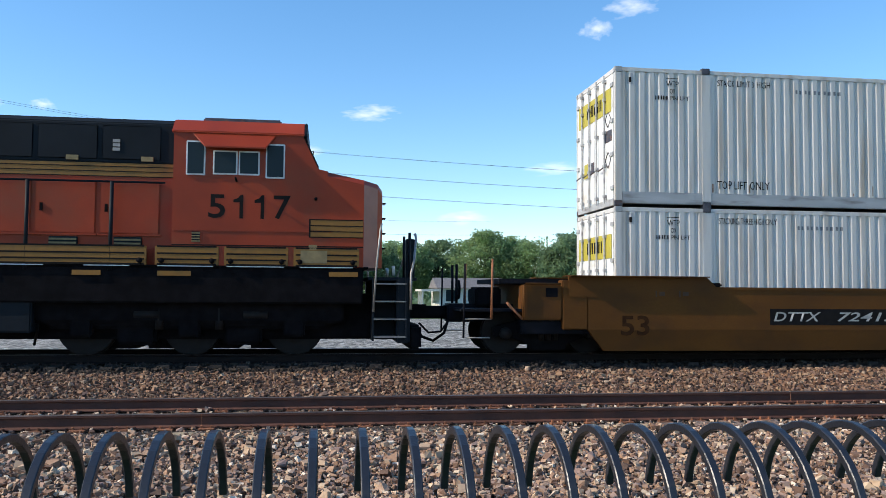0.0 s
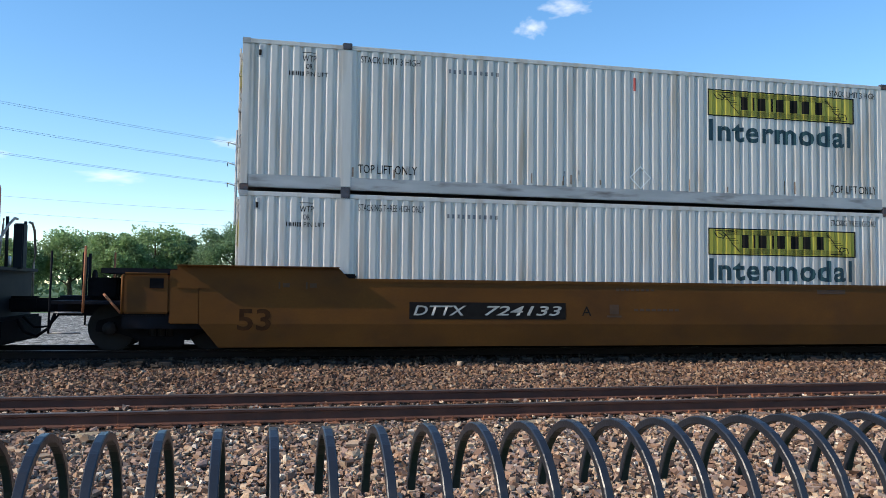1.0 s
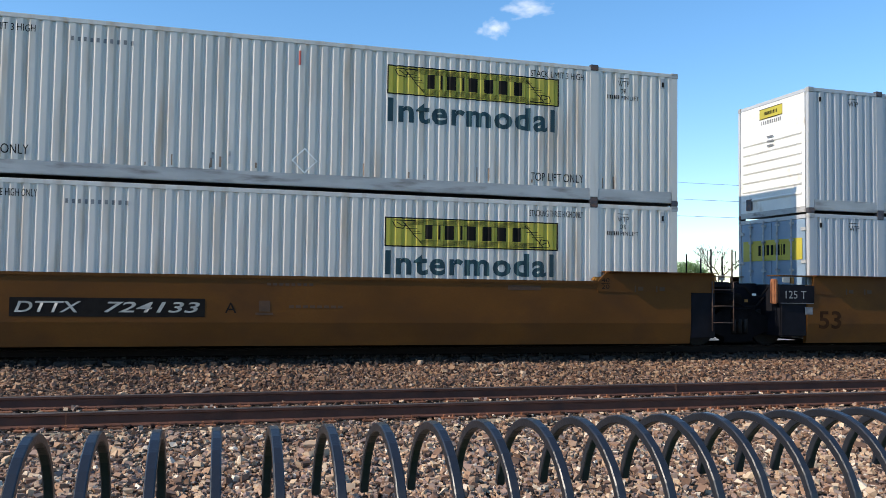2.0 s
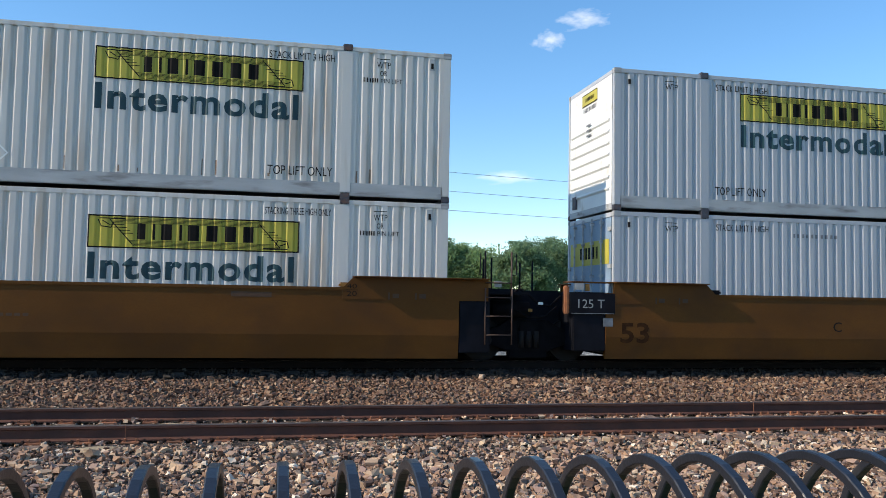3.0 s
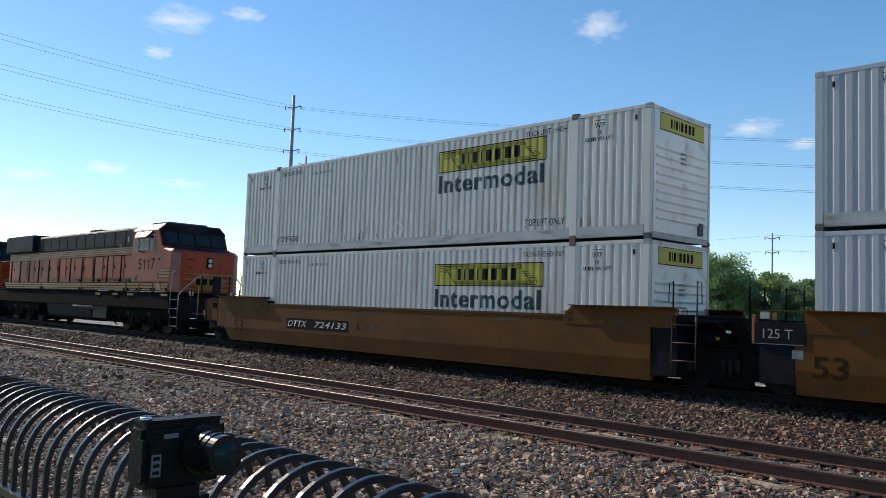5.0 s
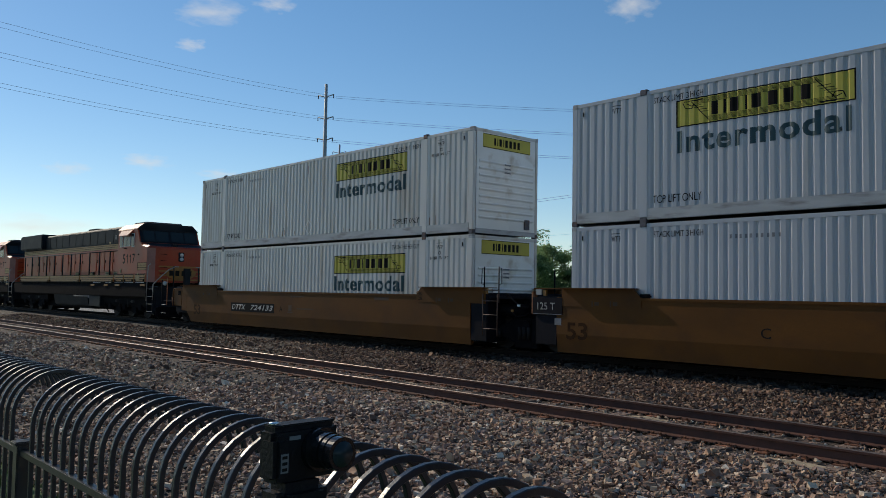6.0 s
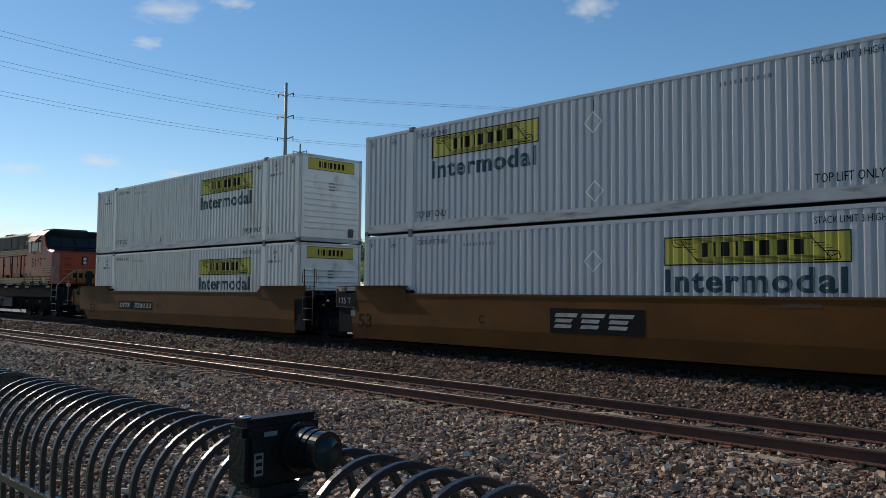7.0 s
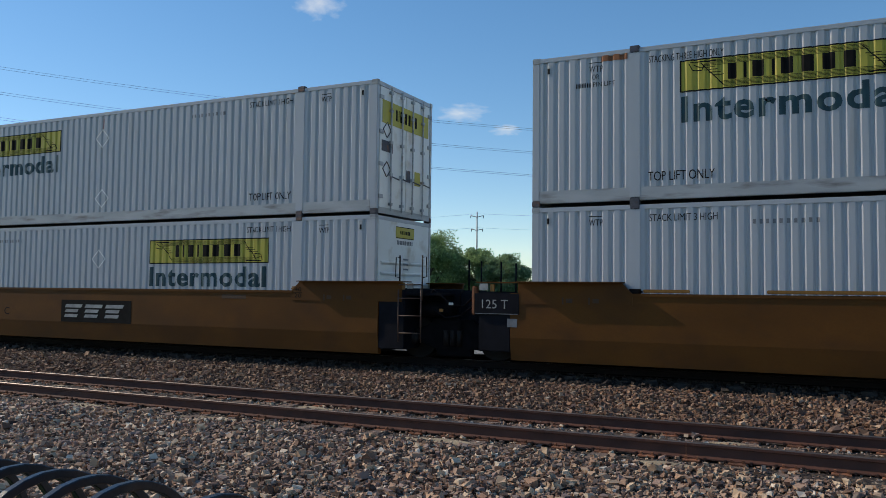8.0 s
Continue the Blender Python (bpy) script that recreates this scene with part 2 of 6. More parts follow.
M_CARPAINT = surf("dark_car_paint", (0.05, 0.05, 0.06), 0.25, var=0.1, bump=0)
M_CLOUD = bpy.data.materials.new("cloud_white")
M_CLOUD.use_nodes = True
_n, _l = M_CLOUD.node_tree.nodes, M_CLOUD.node_tree.links
_n.remove(_n["Principled BSDF"])
_em, _tr, _mx = _n.new("ShaderNodeEmission"), _n.new("ShaderNodeBsdfTransparent"), _n.new("ShaderNodeMixShader")
_em.inputs[0].default_value, _em.inputs[1].default_value = (1, 1, 1, 1), 1.35
_tc, _no, _ln, _sb, _mr = _n.new("ShaderNodeTexCoord"), _n.new("ShaderNodeTexNoise"), _n.new("ShaderNodeVectorMath"), _n.new("ShaderNodeMath"), _n.new("ShaderNodeMapRange")
_oi = _n.new("ShaderNodeObjectInfo")
_ln.operation, _sb.operation = "LENGTH", "SUBTRACT"
_no.noise_dimensions = "4D"
_no.inputs["Scale"].default_value, _no.inputs["Detail"].default_value = 2.2, 8.0
_ml = _n.new("ShaderNodeMath")
_ml.operation = "MULTIPLY"
_ml.inputs[1].default_value = 40.0
_l.new(_oi.outputs["Random"], _ml.inputs[0])
_l.new(_ml.outputs[0], _no.inputs["W"])
_l.new(_tc.outputs["UV"], _ln.inputs[0])
_l.new(_tc.outputs["UV"], _no.inputs["Vector"])
_l.new(_no.outputs["Fac"], _sb.inputs[0])
_hf = _n.new("ShaderNodeMath")
_hf.operation = "MULTIPLY"
_hf.inputs[1].default_value = 0.62
_l.new(_ln.outputs["Value"], _hf.inputs[0])
_l.new(_hf.outputs[0], _sb.inputs[1])
_l.new(_sb.outputs[0], _mr.inputs[0])
_mr.inputs[1].default_value, _mr.inputs[2].default_value, _mr.inputs[4].default_value = 0.0, 0.55, 0.5
_l.new(_mr.outputs[0], _mx.inputs[0])
_l.new(_tr.outputs[0], _mx.inputs[1])
_l.new(_em.outputs[0], _mx.inputs[2])
_l.new(_mx.outputs[0], _n["Material Output"].inputs[0])


# ---- mesh helpers ----
def box(bm, x0, x1, y0, y1, z0, z1, bevel=0.0):
    v = [bm.verts.new((x, y, z)) for x in (x0, x1) for y in (y0, y1) for z in (z0, z1)]
    fs = [bm.faces.new([v[i] for i in q]) for q in ((0, 1, 3, 2), (4, 6, 7, 5), (0, 4, 5, 1), (2, 3, 7, 6), (0, 2, 6, 4), (1, 5, 7, 3))]
    if bevel:
        bmesh.ops.bevel(bm, geom=list({e for f in fs for e in f.edges}), offset=bevel, segments=2, affect="EDGES", clamp_overlap=True)


def tube(bm, pts, r, seg=8, r1=None, cap=True):
    """A round bar along a polyline, tapering to r1."""
    pts = [Vector(p) for p in pts]
    rings = []
    for i, p in enumerate(pts):
        d = (pts[min(i + 1, len(pts) - 1)] - pts[max(i - 1, 0)]).normalized()
        a = d.orthogonal().normalized() if abs(d.z) > 0.95 else d.cross(Vector((0, 0, 1))).normalized()
        b = d.cross(a)
        k = r if r1 is None else r + (r1 - r) * i / (len(pts) - 1)
        rings.append([bm.verts.new(p + (a * math.cos(2 * math.pi * j / seg) + b * math.sin(2 * math.pi * j / seg)) * k) for j in range(seg)])
    for q, w in zip(rings, rings[1:]):
        for j in range(seg):
            bm.faces.new((q[j], q[(j + 1) % seg], w[(j + 1) % seg], w[j]))
    if cap:
        bm.faces.new(rings[0][::-1])
        bm.faces.new(rings[-1])


def extrude_x(bm, profile, x0, x1, bevel=0.0):
    """A closed y, z outline carried from x0 to x1."""
    a = [bm.verts.new((x0, y, z)) for y, z in profile]
    b = [bm.verts.new((x1, y, z)) for y, z in profile]
    n = len(profile)
    fs = [bm.faces.new((a[i], a[(i + 1) % n], b[(i + 1) % n], b[i])) for i in range(n)]
    fs += [bm.faces.new(a[::-1]), bm.faces.new(b)]
    if bevel:
        bmesh.ops.bevel(bm, geom=list({e for f in fs for e in f.edges}), offset=bevel, segments=2, affect="EDGES", clamp_overlap=True)


def extrude_y(bm, profile, y0, y1, bevel=0.0):
    """A closed x, z outline carried from y0 to y1."""
    a = [bm.verts.new((x, y0, z)) for x, z in profile]
    b = [bm.verts.new((x, y1, z)) for x, z in profile]
    n = len(profile)
    fs = [bm.faces.new((a[i], b[i], b[(i + 1) % n], a[(i + 1) % n])) for i in range(n)]
    fs += [bm.faces.new(a), bm.faces.new(b[::-1])]
    if bevel:
        bmesh.ops.bevel(bm, geom=list({e for f in fs for e in f.edges}), offset=bevel, segments=2, affect="EDGES", clamp_overlap=True)


def mesh_of(name, bm, material, smooth=False):
    bmesh.ops.recalc_face_normals(bm, faces=bm.faces)
    me = bpy.data.meshes.new(name)
    bm.to_mesh(me)
    bm.free()
    me.materials.append(material)
    if smooth:
        me.polygons.foreach_set("use_smooth", [True] * len(me.polygons))
    return me


def part(name, bm, material, parent=None, label="", smooth=False):
    ob = new(name, mesh_of(name, bm, material, smooth))
    if parent is not None:
        ob.parent = parent
    return tagged(ob, label)


def bx(name, material, parent, *dims, bevel=0.0, label=""):
    bm = bmesh.new()
    box(bm, *dims, bevel=bevel)
    return part(name, bm, material, parent, label)


def rod(name, material, parent, pts, r, seg=8, label="", r1=None):
    bm = bmesh.new()
    tube(bm, pts, r, seg, r1)
    return part(name, bm, material, parent, label, smooth=True)


def empty(name, x, y, z):
    e = new(name)
    e.matrix_world = Matrix.Translation((x, y, z))
    e.empty_display_size = 0.3
    return e


RIDERS = []    # the things that run with the train, with their place in it


def rider(name, u, z, label, category, group=""):
    e = empty(name, u, YT, z)
    RIDERS.append((e, u, z))
    return tagged(e, label, category, group)


def letters(text, x0, x1, z0, z1, y, shear=0.0, bold=0.0, gap=1.0):
    """A flat mesh of the words that fills the box, facing the tracks' near side."""
    cu = bpy.data.curves.new("letters", "FONT")
    cu.body, cu.shear, cu.offset, cu.resolution_u, cu.space_character = text, shear, bold, 3, gap
    ob = bpy.data.objects.new("letters", cu)
    scene.collection.objects.link(ob)
    bpy.context.view_layer.update()
    me = bpy.data.meshes.new_from_object(ob.evaluated_get(bpy.context.evaluated_depsgraph_get()))
    bpy.data.objects.remove(ob)
    co = np.empty(len(me.vertices) * 3)
    me.vertices.foreach_get("co", co)
    co = co.reshape(-1, 3)
    lo, hi = co.min(0), co.max(0)
    out = np.empty_like(co)
    out[:, 0] = x0 + (co[:, 0] - lo[0]) / (hi[0] - lo[0]) * (x1 - x0)
    out[:, 2] = z0 + (co[:, 1] - lo[1]) / (hi[1] - lo[1]) * (z1 - z0)
    out[:, 1] = y
    me.vertices.foreach_set("co", out.ravel())
    bm = bmesh.new()
    bm.from_mesh(me)
    bpy.data.meshes.remove(me)
    return bm

# bearing, height, half width and half height of the clouds, in degrees
CLOUDS = [(-18.8, 17.9, 1.31, 0.88), (-21.3, 19.2, 2.19, 0.88), (-2.5, 12.2, 1.97, 0.53), (-16.1, 8.6, 2.63, 0.61), (-9.5, 5.2, 2.63, 0.61), (1.7, 9.7, 1.97, 0.53), (18.4, 11.6, 1.10, 0.44), (35.0, 19.6, 2.19, 1.31), (64.5, 18.4, 3.07, 1.23), (68.4, 8.4, 2.19, 0.61), (73.0, 7.6, 1.75, 0.53), (65.7, 16.2, 1.31, 0.53), (74.8, 3.7, 4.82, 1.31), (24.8, 12.6, 2.41, 0.79), (21.6, 11.5, 1.31, 0.53), (9.6, 7.0, 2.63, 0.61), (17.6, 7.9, 2.63, 0.61), (60.2, 19.3, 1.75, 0.70), (63.7, 7.8, 1.75, 0.44), (-3.3, 12.6, 1.97, 0.53)]


# ---- ground ----
def level(x, y):
    """Height of the ground: a dirt verge, the ballast of two tracks, a gravel yard and a lawn."""
    z = np.interp(y, [-60, 2.2, 4.0, 8.6, 9.15, 11.9, 12.6, 13.9, 14.5, 15.0, 17.2, 18.0, 19.8, 24, 60, 4000], [-0.42, -0.40, -0.34, -0.26, -0.2, -0.2, -0.17, -0.02, 0.01, 0.10, 0.10, 0.02, -0.15, -0.25, -0.3, -0.3])
    return z


def ground_sheet():
    xs = np.unique(np.concatenate([np.linspace(-2500, -90, 10), np.arange(-90, 45, 1.0), np.linspace(45, 2500, 10)]))
    ys = np.unique(np.concatenate([np.linspace(-500, -8, 8), np.arange(-8, 24, 0.3), np.linspace(24, 120, 24), np.linspace(120, 4000, 8)]))
    gx, gy = np.meshgrid(xs, ys)
    gz = level(gx, gy)
    near = (gy > 2.5) & (gy < 19) & (gx > -60) & (gx < 30)
    gz = gz + np.where(near, np.random.normal(0, 0.012, gz.shape), 0)
    me = bpy.data.meshes.new("ground")
    nx, ny = len(xs), len(ys)
    faces, mats = [], []
    for j in range(ny - 1):
        yc = (ys[j] + ys[j + 1]) / 2
        # 3 is the strip below the cars, their shade painted into it
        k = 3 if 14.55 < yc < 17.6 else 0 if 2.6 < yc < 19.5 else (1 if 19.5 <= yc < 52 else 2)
        for i in range(nx - 1):
            a = j * nx + i
            faces.append((a, a + 1, a + nx + 1, a + nx))
            mats.append(k)
    me.from_pydata(np.stack([gx, gy, gz], -1).reshape(-1, 3).tolist(), [], faces)
    for m in (M_BED_GAP_SHADE, M_LOT, M_GRASS, M_BED_OIL_SHADE):
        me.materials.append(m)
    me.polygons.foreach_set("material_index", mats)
    me.polygons.foreach_set("use_smooth", [True] * len(mats))
    return tagged(new("ground", me), "level ground of ballast, pale gravel yard and mown grass", "ground", kind="structure")


ground_sheet()


def scatter_stones(name, label, spots, sizes, material):
    """Many angular stones in one mesh: squashed, skewed, turned blocks with knocked-about corners."""
    ico = np.array([(x, y, z) for x in (-1, 1) for y in (-1, 1) for z in (-1, 1)]) * 0.66
    tri = np.array([(0, 1, 3), (0, 3, 2), (4, 6, 7), (4, 7, 5), (0, 4, 5), (0, 5, 1), (2, 3, 7), (2, 7, 6), (0, 2, 6), (0, 6, 4), (1, 5, 7), (1, 7, 3)])
    n = len(spots)
    rng = np.random.default_rng(5)
    v = ico[None] * rng.uniform(0.45, 1.3, (n, 8, 1)) * rng.uniform(0.75, 1.25, (n, 8, 3))
    v = v * (sizes[:, None] * rng.uniform(0.5, 1.0, (n, 3)) * np.array([1.3, 1.0, 0.95]))[:, None, :]
    a, t = rng.uniform(0, 6.283, n), rng.normal(0, 0.6, n)
    ca, sa, ct, st = np.cos(a), np.sin(a), np.cos(t), np.sin(t)
    y2, z2 = v[:, :, 1] * ct[:, None] - v[:, :, 2] * st[:, None], v[:, :, 1] * st[:, None] + v[:, :, 2] * ct[:, None]
    x3, y3 = v[:, :, 0] * ca[:, None] - y2 * sa[:, None], v[:, :, 0] * sa[:, None] + y2 * ca[:, None]
    v = np.stack([x3, y3, z2], -1) + spots[:, None, :]
    f = (tri[None] + (np.arange(n) * 8)[:, None, None]).reshape(-1, 3)
    me = bpy.data.meshes.new(name)
    me.vertices.add(n * 8)
    me.vertices.foreach_set("co", v.astype(np.float32).ravel())
    me.loops.add(len(f) * 3)
    me.loops.foreach_set("vertex_index", f.astype(np.int32).ravel())
    me.polygons.add(len(f))
    me.polygons.foreach_set("loop_start", np.arange(0, len(f) * 3, 3, dtype=np.int32))
    me.polygons.foreach_set("loop_total", np.full(len(f), 3, dtype=np.int32))
    me.polygons.foreach_set("use_smooth", np.zeros(len(f), dtype=bool))
    me.update(calc_edges=True)
    me.materials.append(material)
    return tagged(new(name, me), label, "gravel", kind="stuff")


def ballast():
    rng = np.random.default_rng(3)

    def spread(name, label, material, strips):
        pts, sz = [], []
        for x0, x1, y0, y1, n, k in strips:
            x, y = rng.uniform(x0, x1, n), rng.uniform(y0, y1, n)
            s = rng.lognormal(math.log(0.031), 0.32, n) * k
            pts.append(np.stack([x, y, level(x, y) + s * rng.uniform(0.0, 1.0, n)], -1))
            sz.append(s)
        scatter_stones(name, label, np.concatenate(pts), np.concatenate(sz), material)

    spread("ballast_stones", "loose angular tan and grey ballast stones in front of the tracks", M_STONE,
           [(-20, 5, 4.6, 9.15, 66000, 0.95), (-24, 10, 9.1, 11.8, 13000, 0.72), (-60, -20, 2.6, 9.0, 14000, 1.35), (5, 26, 6, 9.1, 5000, 1.3), (-20, 4, 2.4, 4.6, 14000, 0.9)])
    spread("ballast_stones", "rust-dusted angular ballast stones between the two tracks", M_STONE_RUST,
           [(-26, 10, 11.75, 14.5, 48000, 0.95), (-60, -26, 11.8, 14.4, 6000, 1.3), (10, 30, 11.8, 14.5, 4000, 1.3)])
    spread("ballast_stones", "ballast stones along the train's track, black with oil and painted-in shade", M_STONE_OIL_SHADE,
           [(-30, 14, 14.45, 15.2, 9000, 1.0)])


ballast()


def sand_patch():
    """Spilled sand and rust dust in uneven, low heaps beside the rails."""
    bm = bmesh.new()
    rng = np.random.default_rng(8)
    heaps = [(-9.0, 9.32, 0.95, 0.17), (-6.3, 9.28, 0.5, 0.12), (-12.6, 9.3, 0.8, 0.14), (-15.4, 9.34, 0.7, 0.15), (-3.4, 9.3, 0.45, 0.1), (-0.8, 9.32, 0.6, 0.12)]
    heaps += [(rng.uniform(-22, 5), rng.choice([9.98, 10.45, 10.9]), rng.uniform(0.25, 0.6), rng.uniform(0.08, 0.2)) for _ in range(26)]
    for x, y, rx, ry in heaps:
        z = float(level(x, y)) - 0.012
        c = bm.verts.new((x, y, z + 0.052))
        ring = []
        for i in range(26):
            a = 2 * math.pi * i / 26
            k = 1 + rng.normal(0, 0.17)
            ring.append(bm.verts.new((x + rx * k * math.cos(a), y + ry * k * math.sin(a), z)))
        for i in range(26):
            bm.faces.new((c, ring[i], ring[(i + 1) % 26]))
    tagged(part("sand_patches", bm, M_SAND, smooth=True), "spilled pale tan sand and dust beside the rusty rails", "sand", kind="stuff")


sand_patch()


def grass_tufts():
    rng = np.random.default_rng(12)
    n = 5000
    x, y = rng.uniform(-20, -4, n), rng.normal(1.75, 0.35, n)
    h, a, lean = rng.uniform(0.08, 0.22, n), rng.uniform(0, 6.283, n), rng.normal(0, 0.05, (n, 2))
    z = level(x, y)
    w = 0.006
    v = np.stack([np.stack([x - w * np.cos(a), y - w * np.sin(a), z], -1), np.stack([x + w * np.cos(a), y + w * np.sin(a), z], -1), np.stack([x + lean[:, 0], y + lean[:, 1], z + h], -1)], 1)
    me = bpy.data.meshes.new("grass_tufts")
    me.from_pydata(v.reshape(-1, 3).tolist(), [], np.arange(n * 3).reshape(-1, 3).tolist())
    me.materials.append(M_BLADE)
    tagged(new("grass_tufts", me), "thin green grass growing along the foot of the fence", "grass", kind="stuff")


grass_tufts()


# ---- tracks ----
RAIL_OUTLINE = [(-0.076, -0.171), (0.076, -0.171), (0.076, -0.158), (0.012, -0.140), (0.009, -0.045), (0.036, -0.034), (0.037, -0.006), (0.030, 0.0), (-0.030, 0.0), (-0.037, -0.006), (-0.036, -0.034), (-0.009, -0.045), (-0.012, -0.140), (-0.076, -0.158)]


def rail(y, z, label, steel):
    bm = bmesh.new()
    extrude_x(bm, [(y + a, z + b) for a, b in RAIL_OUTLINE], -400, 300)
    ob = part("rail", bm, steel)
    ob.data.materials.append(M_RAILTOP)
    for p in ob.data.polygons:
        if p.normal.z > 0.6 and p.center.z > z - 0.01:
            p.material_index = 1
    return tagged(ob, label, "rail", "rails", "structure")


for s in (-1, 1):
    rail(YN + s * 0.753, 0.0, "rust-brown steel rail with a dull worn top on wooden ties", M_RAIL)
    rail(YT + s * 0.753, ZR, "dark steel rail under the passing train", M_RAIL_OIL_SHADE)


def joint_bar(x, y):
    bm = bmesh.new()
    box(bm, x - 0.004, x + 0.004, y - 0.041, y - 0.034, -0.15, -0.001)
    tagged(part("rail_joint", bm, M_PLATE), "narrow rusty weld seam on the side of the rail", "rail joint", kind="structure")


joint_bar(-6.12, YN - 0.753)
joint_bar(2.83, YN + 0.753)


def track_bed(name, yc, ztop, x0, x1, step, label, seed, wood=M_TIE, iron=M_PLATE):
    """Ties with plates and spikes under both rails, one object each on shared meshes."""
    tr = tagged(empty(name, 0, yc, ztop), label, "railway track", kind="structure")
    bm = bmesh.new()
    box(bm, -0.115, 0.115, -1.295, 1.295, -0.36, -0.183, bevel=0.012)
    tie = mesh_of("tie", bm, wood)
    bm = bmesh.new()
    box(bm, -0.098, 0.098, -0.18, 0.18, -0.190, -0.171, bevel=0.004)
    for sx in (-0.062, 0.062):
        for sy in (-0.105, 0.105):
            box(bm, sx - 0.013, sx + 0.013, sy - 0.02, sy + 0.02, -0.171, -0.138)
    plate = mesh_of("tie_plate", bm, iron)
    bm = bmesh.new()
    for sx in (-0.135, 0.135):
        box(bm, sx - 0.014, sx + 0.014, -0.098, 0.098, -0.186, -0.150, bevel=0.004)
    anchor = mesh_of("rail_anchor", bm, M_SPIKE)
    rng = random.Random(seed)
    x = x0
    while x < x1:
        t = new("tie", tie)
        t.parent = tr
        t.matrix_basis = pose(x, rng.gauss(0, 0.035), rng.gauss(-0.004, 0.006), rng.gauss(0, 0.4), 0, rng.gauss(0, 0.9))
        for s in (-1, 1):
            for nm, me in (("tie_plate", plate), ("rail_anchor", anchor)):
                if nm == "rail_anchor" and rng.random() < 0.25:
                    continue
                p = new(nm, me)
                p.parent = tr
                p.matrix_basis = pose(x + rng.gauss(0, 0.008), s * 0.753, 0, 0, 0, rng.gauss(0, 1.0))
        x += step + rng.gauss(0, 0.02)
    return tr


# ---- containers ----
LEN, HIGH = 16.154, 2.896
BAYS = [(0.16, 1.86, 8), (2.10, 14.05, 56), (14.30, 15.99, 8)]
GROOVE = 0.030


def recess(u):
    """How far the side panel lies back at u."""
    for a, b, n in BAYS:
        if a <= u <= b:
            p = (u - a) / (b - a) * n % 1.0
            return GROOVE * float(np.interp(p, [0.0, 0.22, 0.28, 0.42, 0.58, 0.72, 0.78, 1.0], [0, 0, 0.2, 1, 1, 0.2, 0, 0]))
    return 0.0


def rib_stops(u0, u1):
    out = [u0]
    for a, b, n in BAYS:
        for i in range(n):
            for p in (0.22, 0.28, 0.42, 0.58, 0.72, 0.78):
                u = a + (b - a) / n * (i + p)
                if u0 + 1e-4 < u < u1 - 1e-4:
                    out.append(u)
    return out + [u1]


def ribbed(u0, u1, z0, z1, y, back):
    """A sheet that follows the ribs; back is the way into the container."""
    bm = bmesh.new()
    st = rib_stops(u0, u1)
    lo = [bm.verts.new((u, y + back * recess(u), z0)) for u in st]
    hi = [bm.verts.new((u, y + back * recess(u), z1)) for u in st]
    for i in range(len(st) - 1):
        bm.faces.new((lo[i], lo[i + 1], hi[i + 1], hi[i]))
    return bm


def on_ribs(bm, y):
    """Lays a flat mesh of marks on the ribs of the near side."""
    xs = [v.co.x for v in bm.verts]
    for u in rib_stops(min(xs), max(xs))[1:-1]:
        bmesh.ops.bisect_plane(bm, geom=bm.verts[:] + bm.edges[:] + bm.faces[:], plane_co=(u, 0, 0), plane_no=(1, 0, 0))
    for v in bm.verts:
        v.co.y = y + recess(v.co.x)
    return bm


Y0 = -SIDE


def mark(parent, text, x0, x1, z0, z1, material=None, shear=0.0, bold=0.0, name="lettering", on=True, y=None, gap=1.0):
    yy = Y0 - 0.006 if y is None else y
    bm = letters(text, x0, x1, z0, z1, yy, shear, bold, gap)
    if on:
        on_ribs(bm, yy)
    return part(name, bm, material or M_BLACK, parent)


def bars(parent, rects, material, y=None, on=True, name="marking", label=""):
    """Plain painted bars, each a part of its own."""
    yy = Y0 - 0.006 if y is None else y
    for x0, x1, z0, z1 in rects:
        bm = bmesh.new()
        bm.faces.new([bm.verts.new(p) for p in ((x0, yy, z0), (x1, yy, z0), (x1, yy, z1), (x0, yy, z1))])
        if on:
            on_ribs(bm, yy)
        part(name, bm, material, parent, label)


def slant(parent, x0, z0, x1, z1, w, y=None):
    """A thin painted line from one point to another on the ribs."""
    yy = Y0 - 0.006 if y is None else y
    d = Vector((x1 - x0, z1 - z0)).normalized() * (w / 2)
    bm = bmesh.new()
    bm.faces.new([bm.verts.new((a, yy, b)) for a, b in ((x0 + d.y, z0 - d.x), (x1 + d.y, z1 - d.x), (x1 - d.y, z1 + d.x), (x0 - d.y, z0 + d.x))])
    on_ribs(bm, yy)
    part("marking", bm, M_BLACK, parent)


def bar_word(x0, x1, z0, z1, widths):
    """Plain bars, one for each letter of a word, with the given relative widths."""
    tot = sum(widths) + 0.28 * (len(widths) - 1)
    k, x, out = (x1 - x0) / tot, x0, []
    for w in widths:
        out.append((x, x + w * k * 0.82, z0, z1))
        x += (w + 0.28) * k
    return out


